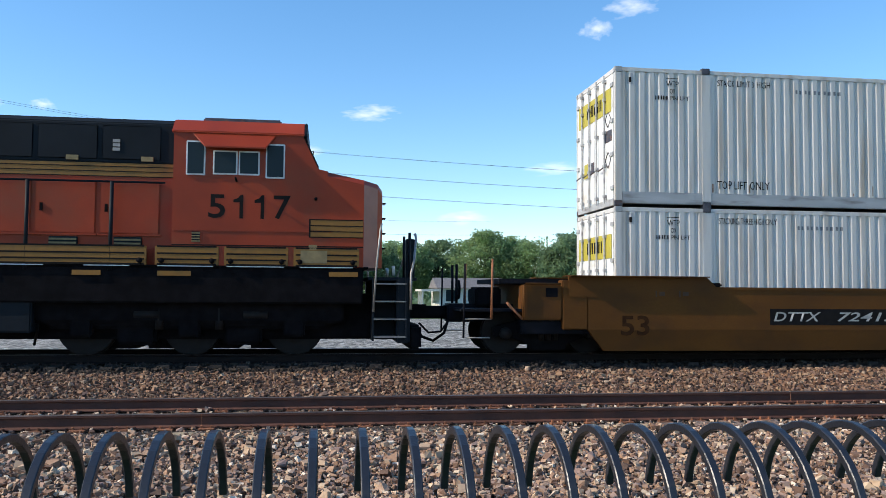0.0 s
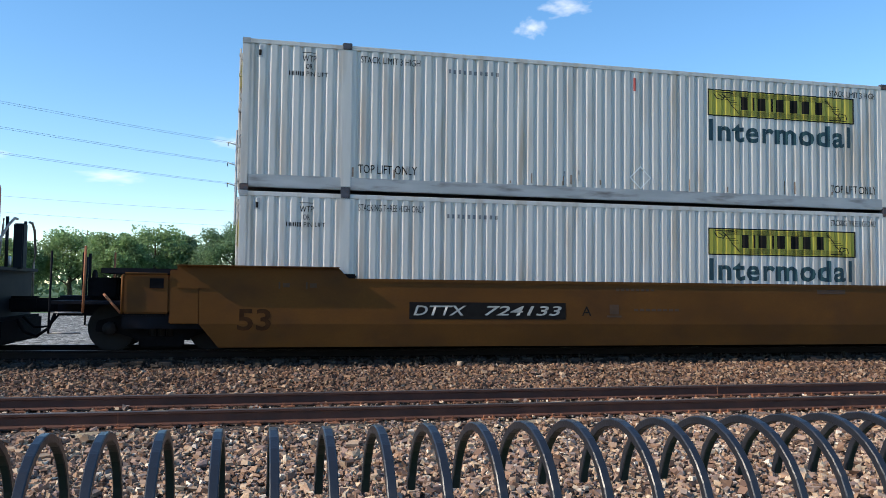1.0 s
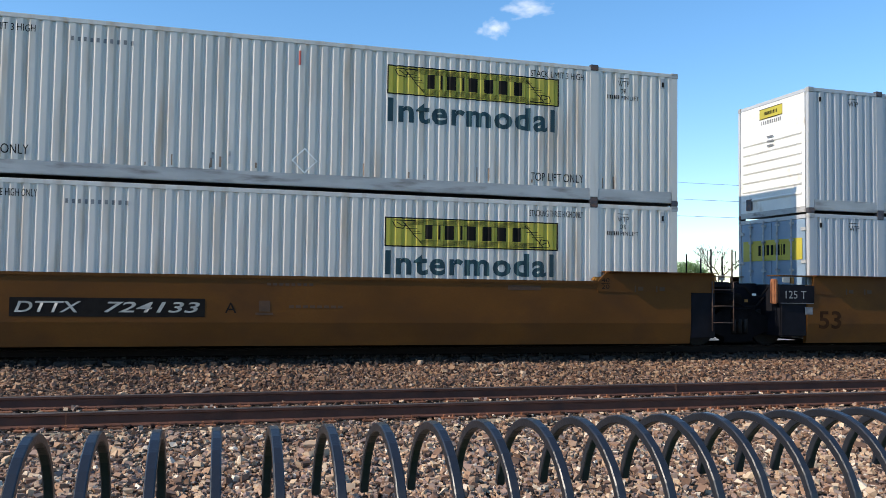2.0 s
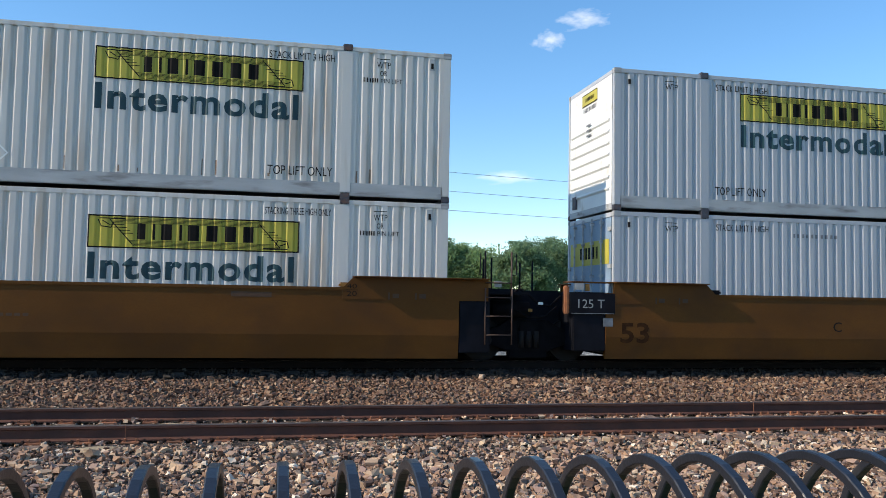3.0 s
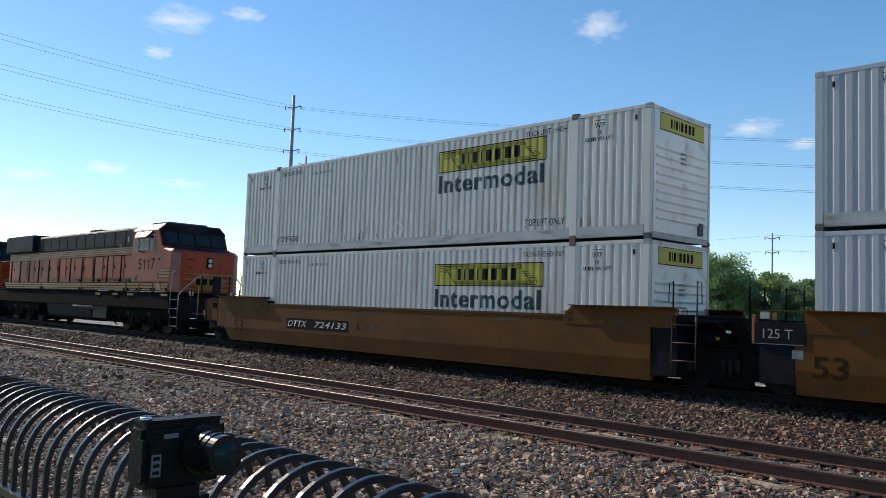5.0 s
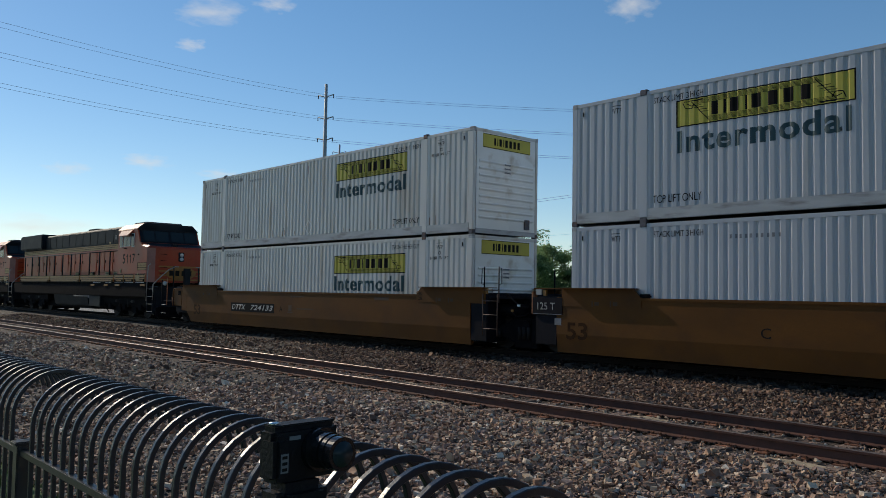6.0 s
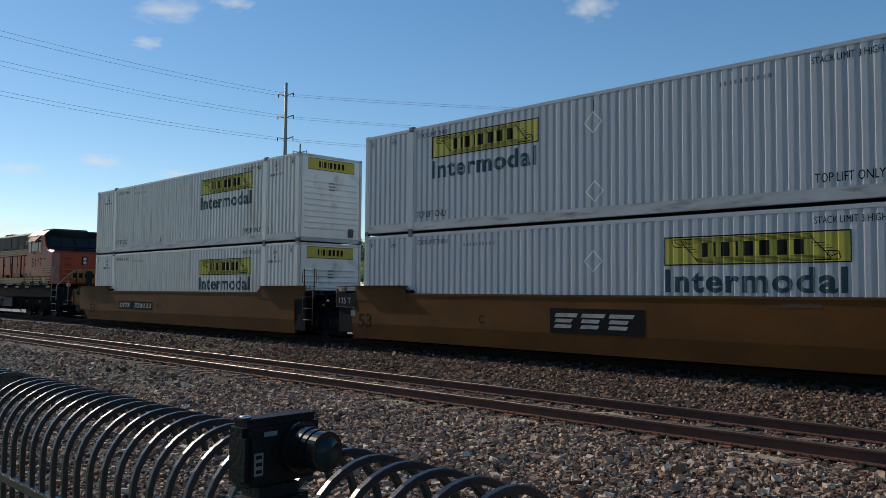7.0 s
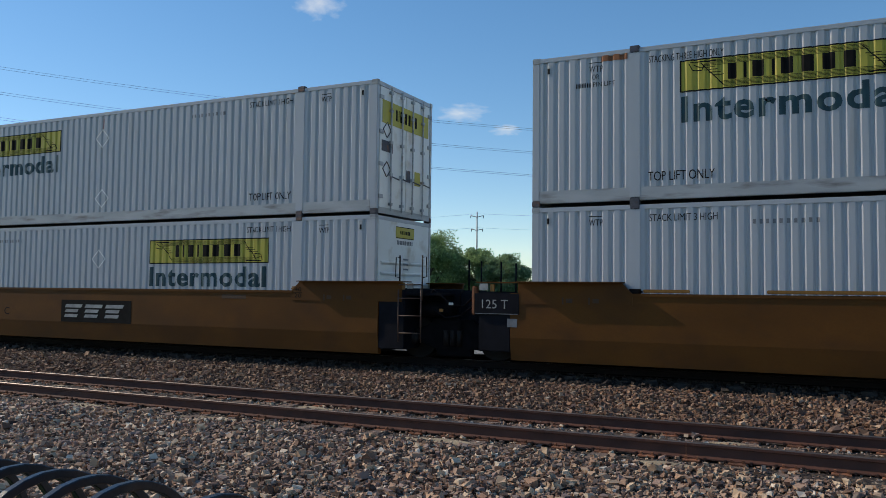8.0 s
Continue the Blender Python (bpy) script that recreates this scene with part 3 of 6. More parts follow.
def logo_panel(c, x, z):
    """Yellow panel with a dark border, two scrolls of fine lines and plain dark bars in place of the name."""
    w, h = 3.64, 0.58
    part("logo_panel", ribbed(x, x + w, z - h, z, Y0 - 0.004, 1), M_YELLOW, c, "yellow logo panel with black bars")
    e = 0.025
    rects = [(x, x + w, z - e, z), (x, x + w, z - h, z - h + e), (x, x + e, z - h, z), (x + w - e, x + w, z - h, z)]
    for i in range(5):
        zz = z - 0.045 - i * 0.022
        rects.append((x + 0.42, x + 2.95 + 0.02 * i, zz - 0.008, zz))
        zz = z - h + 0.045 + i * 0.022
        rects.append((x + 0.75 - 0.02 * i, x + 3.3, zz, zz + 0.008))
    for i in range(4):
        zz = z - 0.16 - i * 0.05
        rects.append((x + 0.34 + 0.08 * i, x + 0.6 + 0.05 * i, zz - 0.012, zz))
        rects.append((x + 2.95 + 0.06 * i, x + 3.2 + 0.06 * i, zz - 0.062, zz - 0.05))
    bars(c, rects, M_BLACK)
    # the rolled ends of the scroll
    for x0, z0, x1, z1 in ((0.18, 0.06, 0.62, 0.06), (0.36, 0.08, 0.74, 0.50), (0.16, 0.08, 0.22, 0.20), (0.22, 0.20, 0.38, 0.22), (0.38, 0.22, 0.42, 0.12), (0.24, 0.10, 0.34, 0.16),
                           (3.0, 0.52, 3.44, 0.52), (2.92, 0.08, 3.30, 0.50), (3.46, 0.50, 3.42, 0.38), (3.42, 0.38, 3.26, 0.36), (3.26, 0.36, 3.22, 0.46), (3.30, 0.46, 3.40, 0.42)):
        slant(c, x + x0, z - z0, x + x1, z - z1, 0.018)
    bars(c, bar_word(x + 0.82, x + 2.86, z - 0.42, z - 0.135, [0.55, 0.18, 0.72, 0.18, 0.75, 0.75, 0.75, 0.7]), M_BLACK, y=Y0 - 0.009)


def end_panel(c, x, s, doors, paint, label_z, small=False):
    """One end: ribbed front wall, or doors with lock rods; s is +1 where the end faces up the line."""
    b = SIDE - 0.12
    if not doors:
        bm = bmesh.new()
        box(bm, min(x, x - s * 0.05), max(x, x - s * 0.05), -b, b, 0.16, HIGH - 0.1)
        part("end_wall", bm, paint, c)
        for i in range(7 if small else 9):
            z = 0.42 + i * 0.235 if small else 0.42 + i * 0.19
            bm = bmesh.new()
            extrude_y(bm, [(x - s * 0.002, z), (x + s * 0.03, z + 0.04), (x + s * 0.03, z + 0.065), (x - s * 0.002, z + 0.085)], -b + 0.1, b - 0.1)
            part("end_rib", bm, paint, c)
        w, z0, z1 = (0.42, HIGH - 0.46, HIGH - 0.2) if small else (0.95, HIGH - 0.52, HIGH - 0.14)
        bx("label_plate", M_YELLOW, c, min(x + s * 0.004, x + s * 0.012), max(x + s * 0.004, x + s * 0.012), -w, w, z0, z1, label="yellow label with black bars")
        for y0, y1, q0, q1 in [(-w, w, z1 - 0.015, z1), (-w, w, z0, z0 + 0.015)] + bar_word(-0.55 * w, 0.55 * w, z0 + 0.09, z1 - 0.09, [0.5, 0.2, 0.7, 0.2, 0.75, 0.75, 0.75, 0.7]):
            bm = bmesh.new()
            box(bm, min(x + s * 0.012, x + s * 0.016), max(x + s * 0.012, x + s * 0.016), y0, y1, q0, q1)
            part("marking", bm, M_BLACK, c)
        if small:
            for y0, y1, q0, q1 in bar_word(-0.36, 0.36, HIGH - 0.6, HIGH - 0.51, [0.3, 0.6, 0.4, 0.6, 0.4, 0.8, 0.6, 0.6, 0.6, 0.3]):
                bx("marking", M_FAINT, c, min(x + s * 0.002, x + s * 0.008), max(x + s * 0.002, x + s * 0.008), y0, y1, q0, q1)
        bm = bmesh.new()
        for i in range(3):
            box(bm, x + s * 0.031, x + s * 0.034, -0.12, 0.12, 1.95 - i * 0.11, 1.99 - i * 0.11)
        part("marking", bm, M_FAINT, c)
        bx("end_fitting", M_FITTING, c, min(x, x + s * 0.04), max(x, x + s * 0.04), 0.72, 0.92, 0.22, 0.5)
        return
    for k in (-1, 1):
        y0, y1 = (k * 0.01, k * (b - 0.01))
        bm = bmesh.new()
        box(bm, min(x, x - s * 0.05), max(x, x - s * 0.05), min(y0, y1), max(y0, y1), 0.16, HIGH - 0.12, bevel=0.008)
        d = part("door", bm, paint, c)
        for yy in (0.25, 0.75):
            bm = bmesh.new()
            tube(bm, [(x + s * 0.045, k * yy, 0.1), (x + s * 0.045, k * yy, HIGH - 0.08)], 0.02, 8)
            for z in (0.25, 0.9, 1.6, 2.3, HIGH - 0.2):
                box(bm, min(x, x + s * 0.07), max(x, x + s * 0.07), k * yy - 0.045, k * yy + 0.045, z - 0.03, z + 0.03)
            part("lock_rod", bm, M_RAILGREY, d)
            bm = bmesh.new()
            tube(bm, [(x + s * 0.075, k * yy, 0.85), (x + s * 0.075, k * yy + 0.32, 0.82)], 0.014, 6)
            part("door_handle", bm, M_FITTING, d)
        for z in (0.35, 1.05, 1.75, 2.5):
            bx("hinge", M_RAILGREY, d, min(x, x + s * 0.03), max(x, x + s * 0.03), min(k * (b - 0.12), k * (b + 0.04)), max(k * (b - 0.12), k * (b + 0.04)), z, z + 0.08)
    bx("label_plate", M_YELLOW, c, min(x + s * 0.004, x + s * 0.012), max(x + s * 0.004, x + s * 0.012), -1.08, 1.08, label_z - 0.5, label_z, label="yellow label with black bars")
    xa, xb = sorted((x + s * 0.012, x + s * 0.016))
    for y0, y1, z0, z1 in bar_word(-0.5, 0.5, label_z - 0.37, label_z - 0.12, [0.5, 0.2, 0.7, 0.2, 0.75, 0.75, 0.75, 0.7]):
        bx("marking", M_BLACK, c, xa, xb, y0, y1, z0, z1)
    xa, xb = sorted((x + s * 0.004, x + s * 0.010))
    if label_z > 2.4:      # plates and placard holders on the doors of an upper container
        bx("door_plate", M_FITTING, c, xa, xb, -1.1, -0.62, 1.38, 1.62, label="dark data plate")
        bx("door_plate", M_YELLOW, c, xa, xb, 0.42, 0.68, 0.80, 1.12, label="small yellow notice")
        bx("door_plate", M_FITTING, c, xa, xb, 0.02, 0.2, 0.86, 1.1)
        for yc, zc in ((-0.88, 1.86), (-0.88, 1.0)):
            bm = bmesh.new()
            for k in range(4):
                a0, a1 = k * math.pi / 2, (k + 1) * math.pi / 2
                tube(bm, [(xb, yc + 0.17 * math.cos(a0), zc + 0.17 * math.sin(a0)), (xb, yc + 0.17 * math.cos(a1), zc + 0.17 * math.sin(a1))], 0.011, 5)
            part("placard_frame", bm, M_FITTING, c, "empty diamond placard holder")


def container(u, z, label, front, upper, paint, end_paint=None, stack="STACK LIMIT 3 HIGH", diamonds=(), code=None, door_paint=None, bar_pin=True, small=False):
    c = rider("shipping_container", u, z, label, "container", "double-stacked containers")
    wz0, wz1 = 0.30, HIGH - 0.10
    part("side_panel", ribbed(0.14, LEN - 0.14, wz0, wz1, Y0, 1), paint, c)
    part("side_panel", ribbed(0.14, LEN - 0.14, wz0, wz1, SIDE, -1), paint, c)
    for s in (-1, 1):
        ya, yb = sorted((s * (SIDE + 0.004), s * (SIDE - 0.10)))
        bx("bottom_rail", M_RAILGREY, c, 0.14, LEN - 0.14, ya, yb, 0.06, 0.305, bevel=0.012)
        bx("top_rail", paint, c, 0.14, LEN - 0.14, ya, yb, HIGH - 0.105, HIGH - 0.015, bevel=0.01)
        for x in (0.0, LEN):
            xa, xb = sorted((x, x + (0.15 if x == 0 else -0.15)))
            bx("corner_post", paint, c, xa, xb, ya, yb, 0.115, HIGH - 0.115, bevel=0.012)
            for zz in (0.0, HIGH - 0.118):
                bx("corner_fitting", M_FITTING if zz == 0 else M_RAILGREY, c, xa - 0.003, xb + 0.01, min(ya, yb) - 0.003, max(ya, yb), zz, zz + 0.118, bevel=0.012)
        for x in (1.98, LEN - 1.98):
            bx("lift_post", M_RAILGREY if s > 0 else paint, c, x - 0.105, x + 0.105, ya - 0.004, yb, 0.118, HIGH - 0.118, bevel=0.01)
            for zz in (0.0, HIGH - 0.10):
                bx("lift_fitting", M_FITTING, c, x - 0.09, x + 0.09, ya - 0.012, yb, zz, zz + (0.118 if zz == 0 else 0.13), bevel=0.012, label="dark steel lifting casting")
    bx("roof", paint, c, 0.1, LEN - 0.1, -SIDE + 0.02, SIDE - 0.02, HIGH - 0.06, HIGH - 0.02)
    bx("floor_pan", M_FITTING, c, 0.1, LEN - 0.1, -SIDE + 0.05, SIDE - 0.05, 0.1, 0.2)
    fs = front == "right"
    end_panel(c, LEN if fs else 0.0, 1 if fs else -1, False, end_paint or M_CREAM, 0, small)
    end_panel(c, 0.0 if fs else LEN, -1 if fs else 1, True, door_paint or end_paint or M_CREAM, 2.34 if not upper else 2.5)
    for x in (0.0, LEN):
        s = -1 if x == 0 else 1
        bx("end_sill", M_RAILGREY, c, min(x, x - s * 0.06), max(x, x - s * 0.06), -SIDE + 0.11, SIDE - 0.11, 0.03, 0.16)
        bx("end_header", paint, c, min(x, x - s * 0.06), max(x, x - s * 0.06), -SIDE + 0.11, SIDE - 0.11, HIGH - 0.11, HIGH - 0.02)
    # markings
    px = LEN - 6.43 if fs else 2.79
    pz = HIGH - 0.35 if upper else HIGH - 0.45
    logo_panel(c, px, pz)
    mark(c, "Intermodal", px + 0.02, px + 3.56, pz - 1.13, pz - 0.655, M_GREENBLACK, bold=0.029, gap=1.12)
    ex = (0.95, LEN - 1.6)
    for x in ex:
        mark(c, "WTP", x + 0.17, x + 0.43, HIGH - 0.385, HIGH - 0.265)
        bars(c, [(x + 0.17, x + 0.42, HIGH - 0.215, HIGH - 0.202)], M_BLACK)
        if bar_pin:
            mark(c, "OR", x + 0.235, x + 0.365, HIGH - 0.53, HIGH - 0.43)
            bars(c, bar_word(x - 0.08, x + 0.20, HIGH - 0.665, HIGH - 0.58, [0.5, 0.15, 0.6, 0.15, 0.6, 0.6, 0.6, 0.6]), M_BLACK)
            mark(c, "PIN LIFT", x + 0.25, x + 0.66, HIGH - 0.665, HIGH - 0.58)
    for x in (0.27, LEN - 0.42):
        bars(c, [(x, x + 0.11, HIGH - 0.36, HIGH - 0.14)], M_RAILGREY, name="recess_plate")
        bars(c, [(x + 0.03, x + 0.08, HIGH - 0.33, HIGH - 0.22)], M_BLACK, y=Y0 - 0.009)
    mark(c, stack, 2.24, 2.24 + (1.18 if stack.startswith("STACK ") else 1.3), HIGH - 0.33, HIGH - 0.20)
    mark(c, stack, LEN - 3.42, LEN - 2.22, HIGH - 0.33, HIGH - 0.20)
    if upper:
        mark(c, "TOP LIFT ONLY", 2.22, 3.38, 0.40, 0.57)
        mark(c, "TOP LIFT ONLY", LEN - 3.4, LEN - 2.22, 0.40, 0.57)
    if code:
        w = 1.05
        x = 4.0 if fs else LEN - 5.2
        bars(c, bar_word(x, x + w, HIGH - 0.42, HIGH - 0.34, [0.3] * 4 + [0.35] * 6), M_FAINT, label="row of small black code bars")
    for dx, dz in diamonds:
        e = 0.038
        bm = bmesh.new()
        r = 0.25
        for i in range(4):
            a0, a1 = i * math.pi / 2, (i + 1) * math.pi / 2
            q = [(dx + r * math.cos(a0), dz + r * math.sin(a0)), (dx + r * math.cos(a1), dz + r * math.sin(a1)), (dx + (r - e) * math.cos(a1), dz + (r - e) * math.sin(a1)), (dx + (r - e) * math.cos(a0), dz + (r - e) * math.sin(a0))]
            bm.faces.new([bm.verts.new((a, Y0 - 0.01, b)) for a, b in q])
        part("placard_frame", bm, M_CREAM, c, "empty diamond placard holder")
    return c


Z1, Z2 = 0.44, 0.44 + HIGH + 0.005
WEATHERED = "weathered white ribbed container with yellow panel, stacked "
container(0.0, Z1, WEATHERED + "in the well car", "right", False, M_WHITE, stack="STACKING THREE HIGH ONLY", code=1)
a = container(0.0, Z2, WEATHERED + "on another container", "right", True, M_WHITE, diamonds=((8.15, 0.55),), code=1)
bars(a, [(8.0, 8.045, 2.38, 2.66)], M_RED)
bars(a, [(6.45, 6.49, 0.5, 0.62), (6.75, 6.79, 0.42, 0.66)], M_RAILGREY)
rs = random.Random(17)
for z in (Z1, Z2):
    box_of = [e for e, u, zz in RIDERS if u == 0.0 and zz == z][0]
    for k in range(16):
        x = rs.uniform(0.4, LEN - 0.4)
        h0 = rs.uniform(0.31, 0.36)
        bars(box_of, [(x, x + rs.uniform(0.015, 0.04), h0, h0 + rs.uniform(0.05, 0.3))], M_SCUFF, y=Y0 - 0.005, name="rust_run")
container(19.52, Z1, "clean grey-white ribbed container with diamond placards in the well car", "right", False, M_WHITE_B, diamonds=((7.98, 2.0),), code=1, door_paint=M_BLUEGREY, bar_pin=False, small=True)
a = container(19.52, Z2, "clean grey-white ribbed container with placards, stacked on another", "left", True, M_WHITE_B, diamonds=((7.98, 2.2), (8.02, 0.65)), code=1, bar_pin=False, small=True)
bars(a, [(7.96, 8.0, 2.46, 2.72)], M_RED)
container(39.17, Z1, "grey-white ribbed container in the following well car", "right", False, M_WHITE_B, code=1, bar_pin=False)
a = container(39.17, Z2, "grey-white ribbed container with rust-stained top corner, stacked on another", "left", True, M_WHITE_B, stack="STACKING THREE HIGH ONLY")
bars(a, [(1.35, 1.85, HIGH - 0.2, HIGH - 0.09)], M_RUSTPOST, name="rust_stain")


# ---- well cars ----
YC = -1.52         # outer face of a well car's side


def wheelset(parent, x, r=0.42, gauge=0.753):
    for s in (-1, 1):
        bm = bmesh.new()
        tube(bm, [(x, s * (gauge - 0.055), r), (x, s * (gauge + 0.06), r)], r, 32)
        tube(bm, [(x, s * (gauge - 0.085), r), (x, s * (gauge - 0.055), r)], r + 0.028, 32)
        w = part("wheel", bm, M_WHEEL, parent, smooth=False)
        bm = bmesh.new()
        tube(bm, [(x, s * (gauge + 0.06), r), (x, s * (gauge + 0.16), r)], 0.11, 16)
        part("hub", bm, M_TRUCK, w)
    rod("axle", M_TRUCK, parent, [(x, -gauge, r), (x, gauge, r)], 0.08, 12)


def truck(u, label):
    """A two-axle truck with side frames, springs and bolster."""
    t = rider("railcar_truck", u, ZR, label, "railcar truck", "railcar trucks")
    for x in (-0.89, 0.89):
        wheelset(t, x)
    for s in (-1, 1):
        y = s * 0.98
        bm = bmesh.new()
        extrude_y(bm, [(-1.15, 0.36), (-1.12, 0.56), (-0.62, 0.66), (-0.4, 0.82), (0.4, 0.82), (0.62, 0.66), (1.12, 0.56), (1.15, 0.36), (0.72, 0.34), (0.42, 0.20), (-0.42, 0.20), (-0.72, 0.34)], y - 0.07, y + 0.07, bevel=0.02)
        part("side_frame", bm, M_TRUCK, t)
        for k in (-0.15, 0.0, 0.15):
            rod("spring", M_WHEEL, t, [(k, y - s * -0.08, 0.28), (k, y - s * -0.08, 0.6)], 0.06, 10)
        for x in (-0.89, 0.89):
            rod("bearing_cap", M_WHEEL, t, [(x, s * 1.03, 0.42), (x, s * 1.16, 0.42)], 0.12, 14)
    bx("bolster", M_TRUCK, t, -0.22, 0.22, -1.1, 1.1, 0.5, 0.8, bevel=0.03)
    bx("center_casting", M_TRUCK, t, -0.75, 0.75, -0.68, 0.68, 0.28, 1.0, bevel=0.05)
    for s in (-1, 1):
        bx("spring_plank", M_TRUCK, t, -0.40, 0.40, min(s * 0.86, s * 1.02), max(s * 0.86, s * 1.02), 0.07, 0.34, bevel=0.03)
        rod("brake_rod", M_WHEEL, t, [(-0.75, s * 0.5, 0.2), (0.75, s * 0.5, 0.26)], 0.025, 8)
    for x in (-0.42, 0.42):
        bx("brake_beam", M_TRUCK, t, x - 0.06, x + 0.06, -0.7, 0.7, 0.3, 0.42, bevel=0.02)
    return t


def ladder(c, x0, x1, y, z0, z1, rungs, material=M_LADDER):
    l = rod("ladder", material, c, [(x0, y, z0), (x0, y, z1)], 0.014, 8)
    rod("stile", material, l, [(x1, y, z0), (x1, y, z1)], 0.014, 8)
    for i in range(rungs):
        z = z0 + (z1 - z0) * (i + 0.5) / rungs
        rod("rung", material, l, [(x0, y, z), (x1, y, z)], 0.012, 8)
    return l


def well_unit(u, first, label, big, plate):
    """One unit of the articulated well car; x runs from the left end of its container."""
    c = rider("well_car", u, ZR, label, "rail car", "well cars")
    zt, zd, zb = 1.37, 1.57, 0.09
    for s in (-1, 1):
        o = s * (-YC)
        k = -s
        outer = [(o, zt), (o, 0.52), (o + k * 0.05, zb), (o + k * 0.15, zb), (o + k * 0.10, 0.52), (o + k * 0.10, zt)]
        bm = bmesh.new()
        extrude_x(bm, outer, -0.66 if first else -0.28, 16.34)
        if first:      # the sill is cut away over the wheels
            for v in bm.verts:
                if v.co.x < 0 and v.co.z < 0.3:
                    v.co.x = -0.31
        part("side_sill", bm, M_WELL, c)
        ya, yb = sorted((o - k * 0.02, o + k * 0.16))
        bx("top_chord", M_WELL, c, 2.0, 14.2, ya, yb, zt - 0.05, zt + 0.012, bevel=0.012)
        for xa, xb, step in ((-1.05 if first else -0.12, 1.86, 1), (14.36, 16.9, -1)):
            top = [(xa, zt - 0.16), (xa, zd), (xb, zd), (xb, zt - 0.16)]
            if step > 0:
                top = [(xa, zt - 0.2), (xa, zd), (xb, zd), (xb + 0.2, zt), (xb + 0.2, zt - 0.2)]
            else:
                top = [(xa - 0.2, zt - 0.2), (xa - 0.2, zt), (xa, zd), (xb, zd), (xb, zt - 0.2)]
            bm = bmesh.new()
            extrude_y(bm, top, min(o - k * 0.012, o + k * 0.05), max(o - k * 0.012, o + k * 0.05))
            part("raised_side", bm, M_WELL, c)
            ya, yb = sorted((o - k * 0.14, o + k * 0.45))
            bx("deck_plate", M_WELL, c, xa, xb, ya, yb, zd, zd + 0.022, bevel=0.006)
        bx("stacking_cone", M_LOCOYELLOW, c, 14.1, 14.32, min(o + k * 0.02, o + k * 0.2), max(o + k * 0.02, o + k * 0.2), zt, zt + 0.1, bevel=0.03)
        bx("stacking_cone", M_TRUCK, c, 1.95, 2.2, min(o + k * 0.02, o + k * 0.2), max(o + k * 0.02, o + k * 0.2), zt, zt + 0.1, bevel=0.03)
    bx("well_floor", M_CARBLACK, c, 0.1, 16.1, -1.3, 1.3, zb + 0.01, zb + 0.05)
    # right end: black bulkhead, platform and ladder
    y = YC
    bx("end_structure", M_CARBLACK, c, 16.34, 16.95, y + 0.02, -y - 0.02, 0.20, zd - 0.12, bevel=0.02)
    bx("end_frame", M_CARBLACK, c, 16.95, 17.9, -0.75, 0.75, 0.72, 1.42, bevel=0.05)
    bx("platform", M_CARBLACK, c, 16.8, 17.75, y + 0.1, -y - 0.1, 1.30, 1.36, bevel=0.01)
    ladder(c, 16.84, 17.36, y - 0.03, 0.36, 1.42, 3)
    for x in (16.84, 17.36):
        rod("grab_post", M_LADDER if x > 17 else M_CARBLACK, c, [(x, y + 0.02, 1.2), (x, y + 0.02, 2.0 + 0.12)], 0.017, 8)
    rod("grab_iron", M_LADDER, c, [(16.84, y - 0.02, 1.52), (17.36, y - 0.02, 1.52)], 0.013, 8)
    for x in (17.6, 18.0):
        rod("brake_pipe", M_TRUCK, c, [(x, -0.7, 0.5), (x + 0.1, -0.6, 1.0), (x + 0.25, -0.5, 1.25)], 0.03, 8)
    rod("air_hose", M_TRUCK, c, [(17.42, y + 0.25, 1.3), (17.55, y + 0.15, 1.42), (17.75, y + 0.12, 1.30), (17.95, y + 0.14, 1.12), (18.2, y + 0.2, 1.1), (18.42, y + 0.22, 1.3)], 0.022, 8, "sagging black rubber air hose")
    rod("air_hose", M_TRUCK, c, [(17.5, y + 0.3, 1.02), (17.8, y + 0.2, 0.86), (18.1, y + 0.2, 0.9), (18.35, y + 0.28, 1.08)], 0.02, 8, "sagging black rubber air hose")
    rod("air_reservoir", M_TRUCK, c, [(17.1, y + 0.5, 1.02), (17.85, y + 0.5, 1.02)], 0.16, 14)
    bx("hose_tag", M_LOCOYELLOW, c, 17.72, 17.80, y + 0.08, y + 0.10, 0.98, 1.04, bevel=0.004, label="small yellow tag")
    bx("hose_tag", M_LETTER, c, 17.92, 18.02, y + 0.09, y + 0.11, 1.12, 1.17, bevel=0.004, label="small pale tag")
    bx("reflector_plate", M_DULLWHITE, c, 17.02, 17.16, y - 0.012, y + 0.02, 1.44, 1.555, bevel=0.004, label="pale perforated plate")
    for x, sx in ((16.84, -1), (17.36, 1)):
        rod("grab_loop", M_CARBLACK, c, [(x, y + 0.02, 2.08), (x + sx * 0.09, y + 0.02, 2.08), (x + sx * 0.10, y + 0.02, 1.68), (x, y + 0.02, 1.66)], 0.011, 6)
    for yy in (0.5, 1.2):
        rod("grab_post", M_CARBLACK, c, [(17.5, yy, 1.3), (17.5, yy, 2.1)], 0.02, 8)
    bx("safety_plate", M_LOCOYELLOW, c, 16.9, 16.95, y + 0.0, y + 0.06, 1.42, 1.56)
    # painted marks on the near side
    y = YC - 0.004
    bars(c, [(0.9, 1.25, 1.2, 1.28), (12.2, 12.9, 1.18, 1.27)], M_WELLPATCH, y=y, on=False, name="repainted_patch")
    if big:
        mark(c, big, 0.02, 0.62, 0.40, 0.80, M_NUMBER, bold=0.02, on=False, y=y)
    mark(c, "40", 14.24, 14.42, 1.36, 1.45, on=False, y=y - 0.012)
    bars(c, [(14.22, 14.44, 1.33, 1.34)], M_BLACK, y=y - 0.012, on=False)
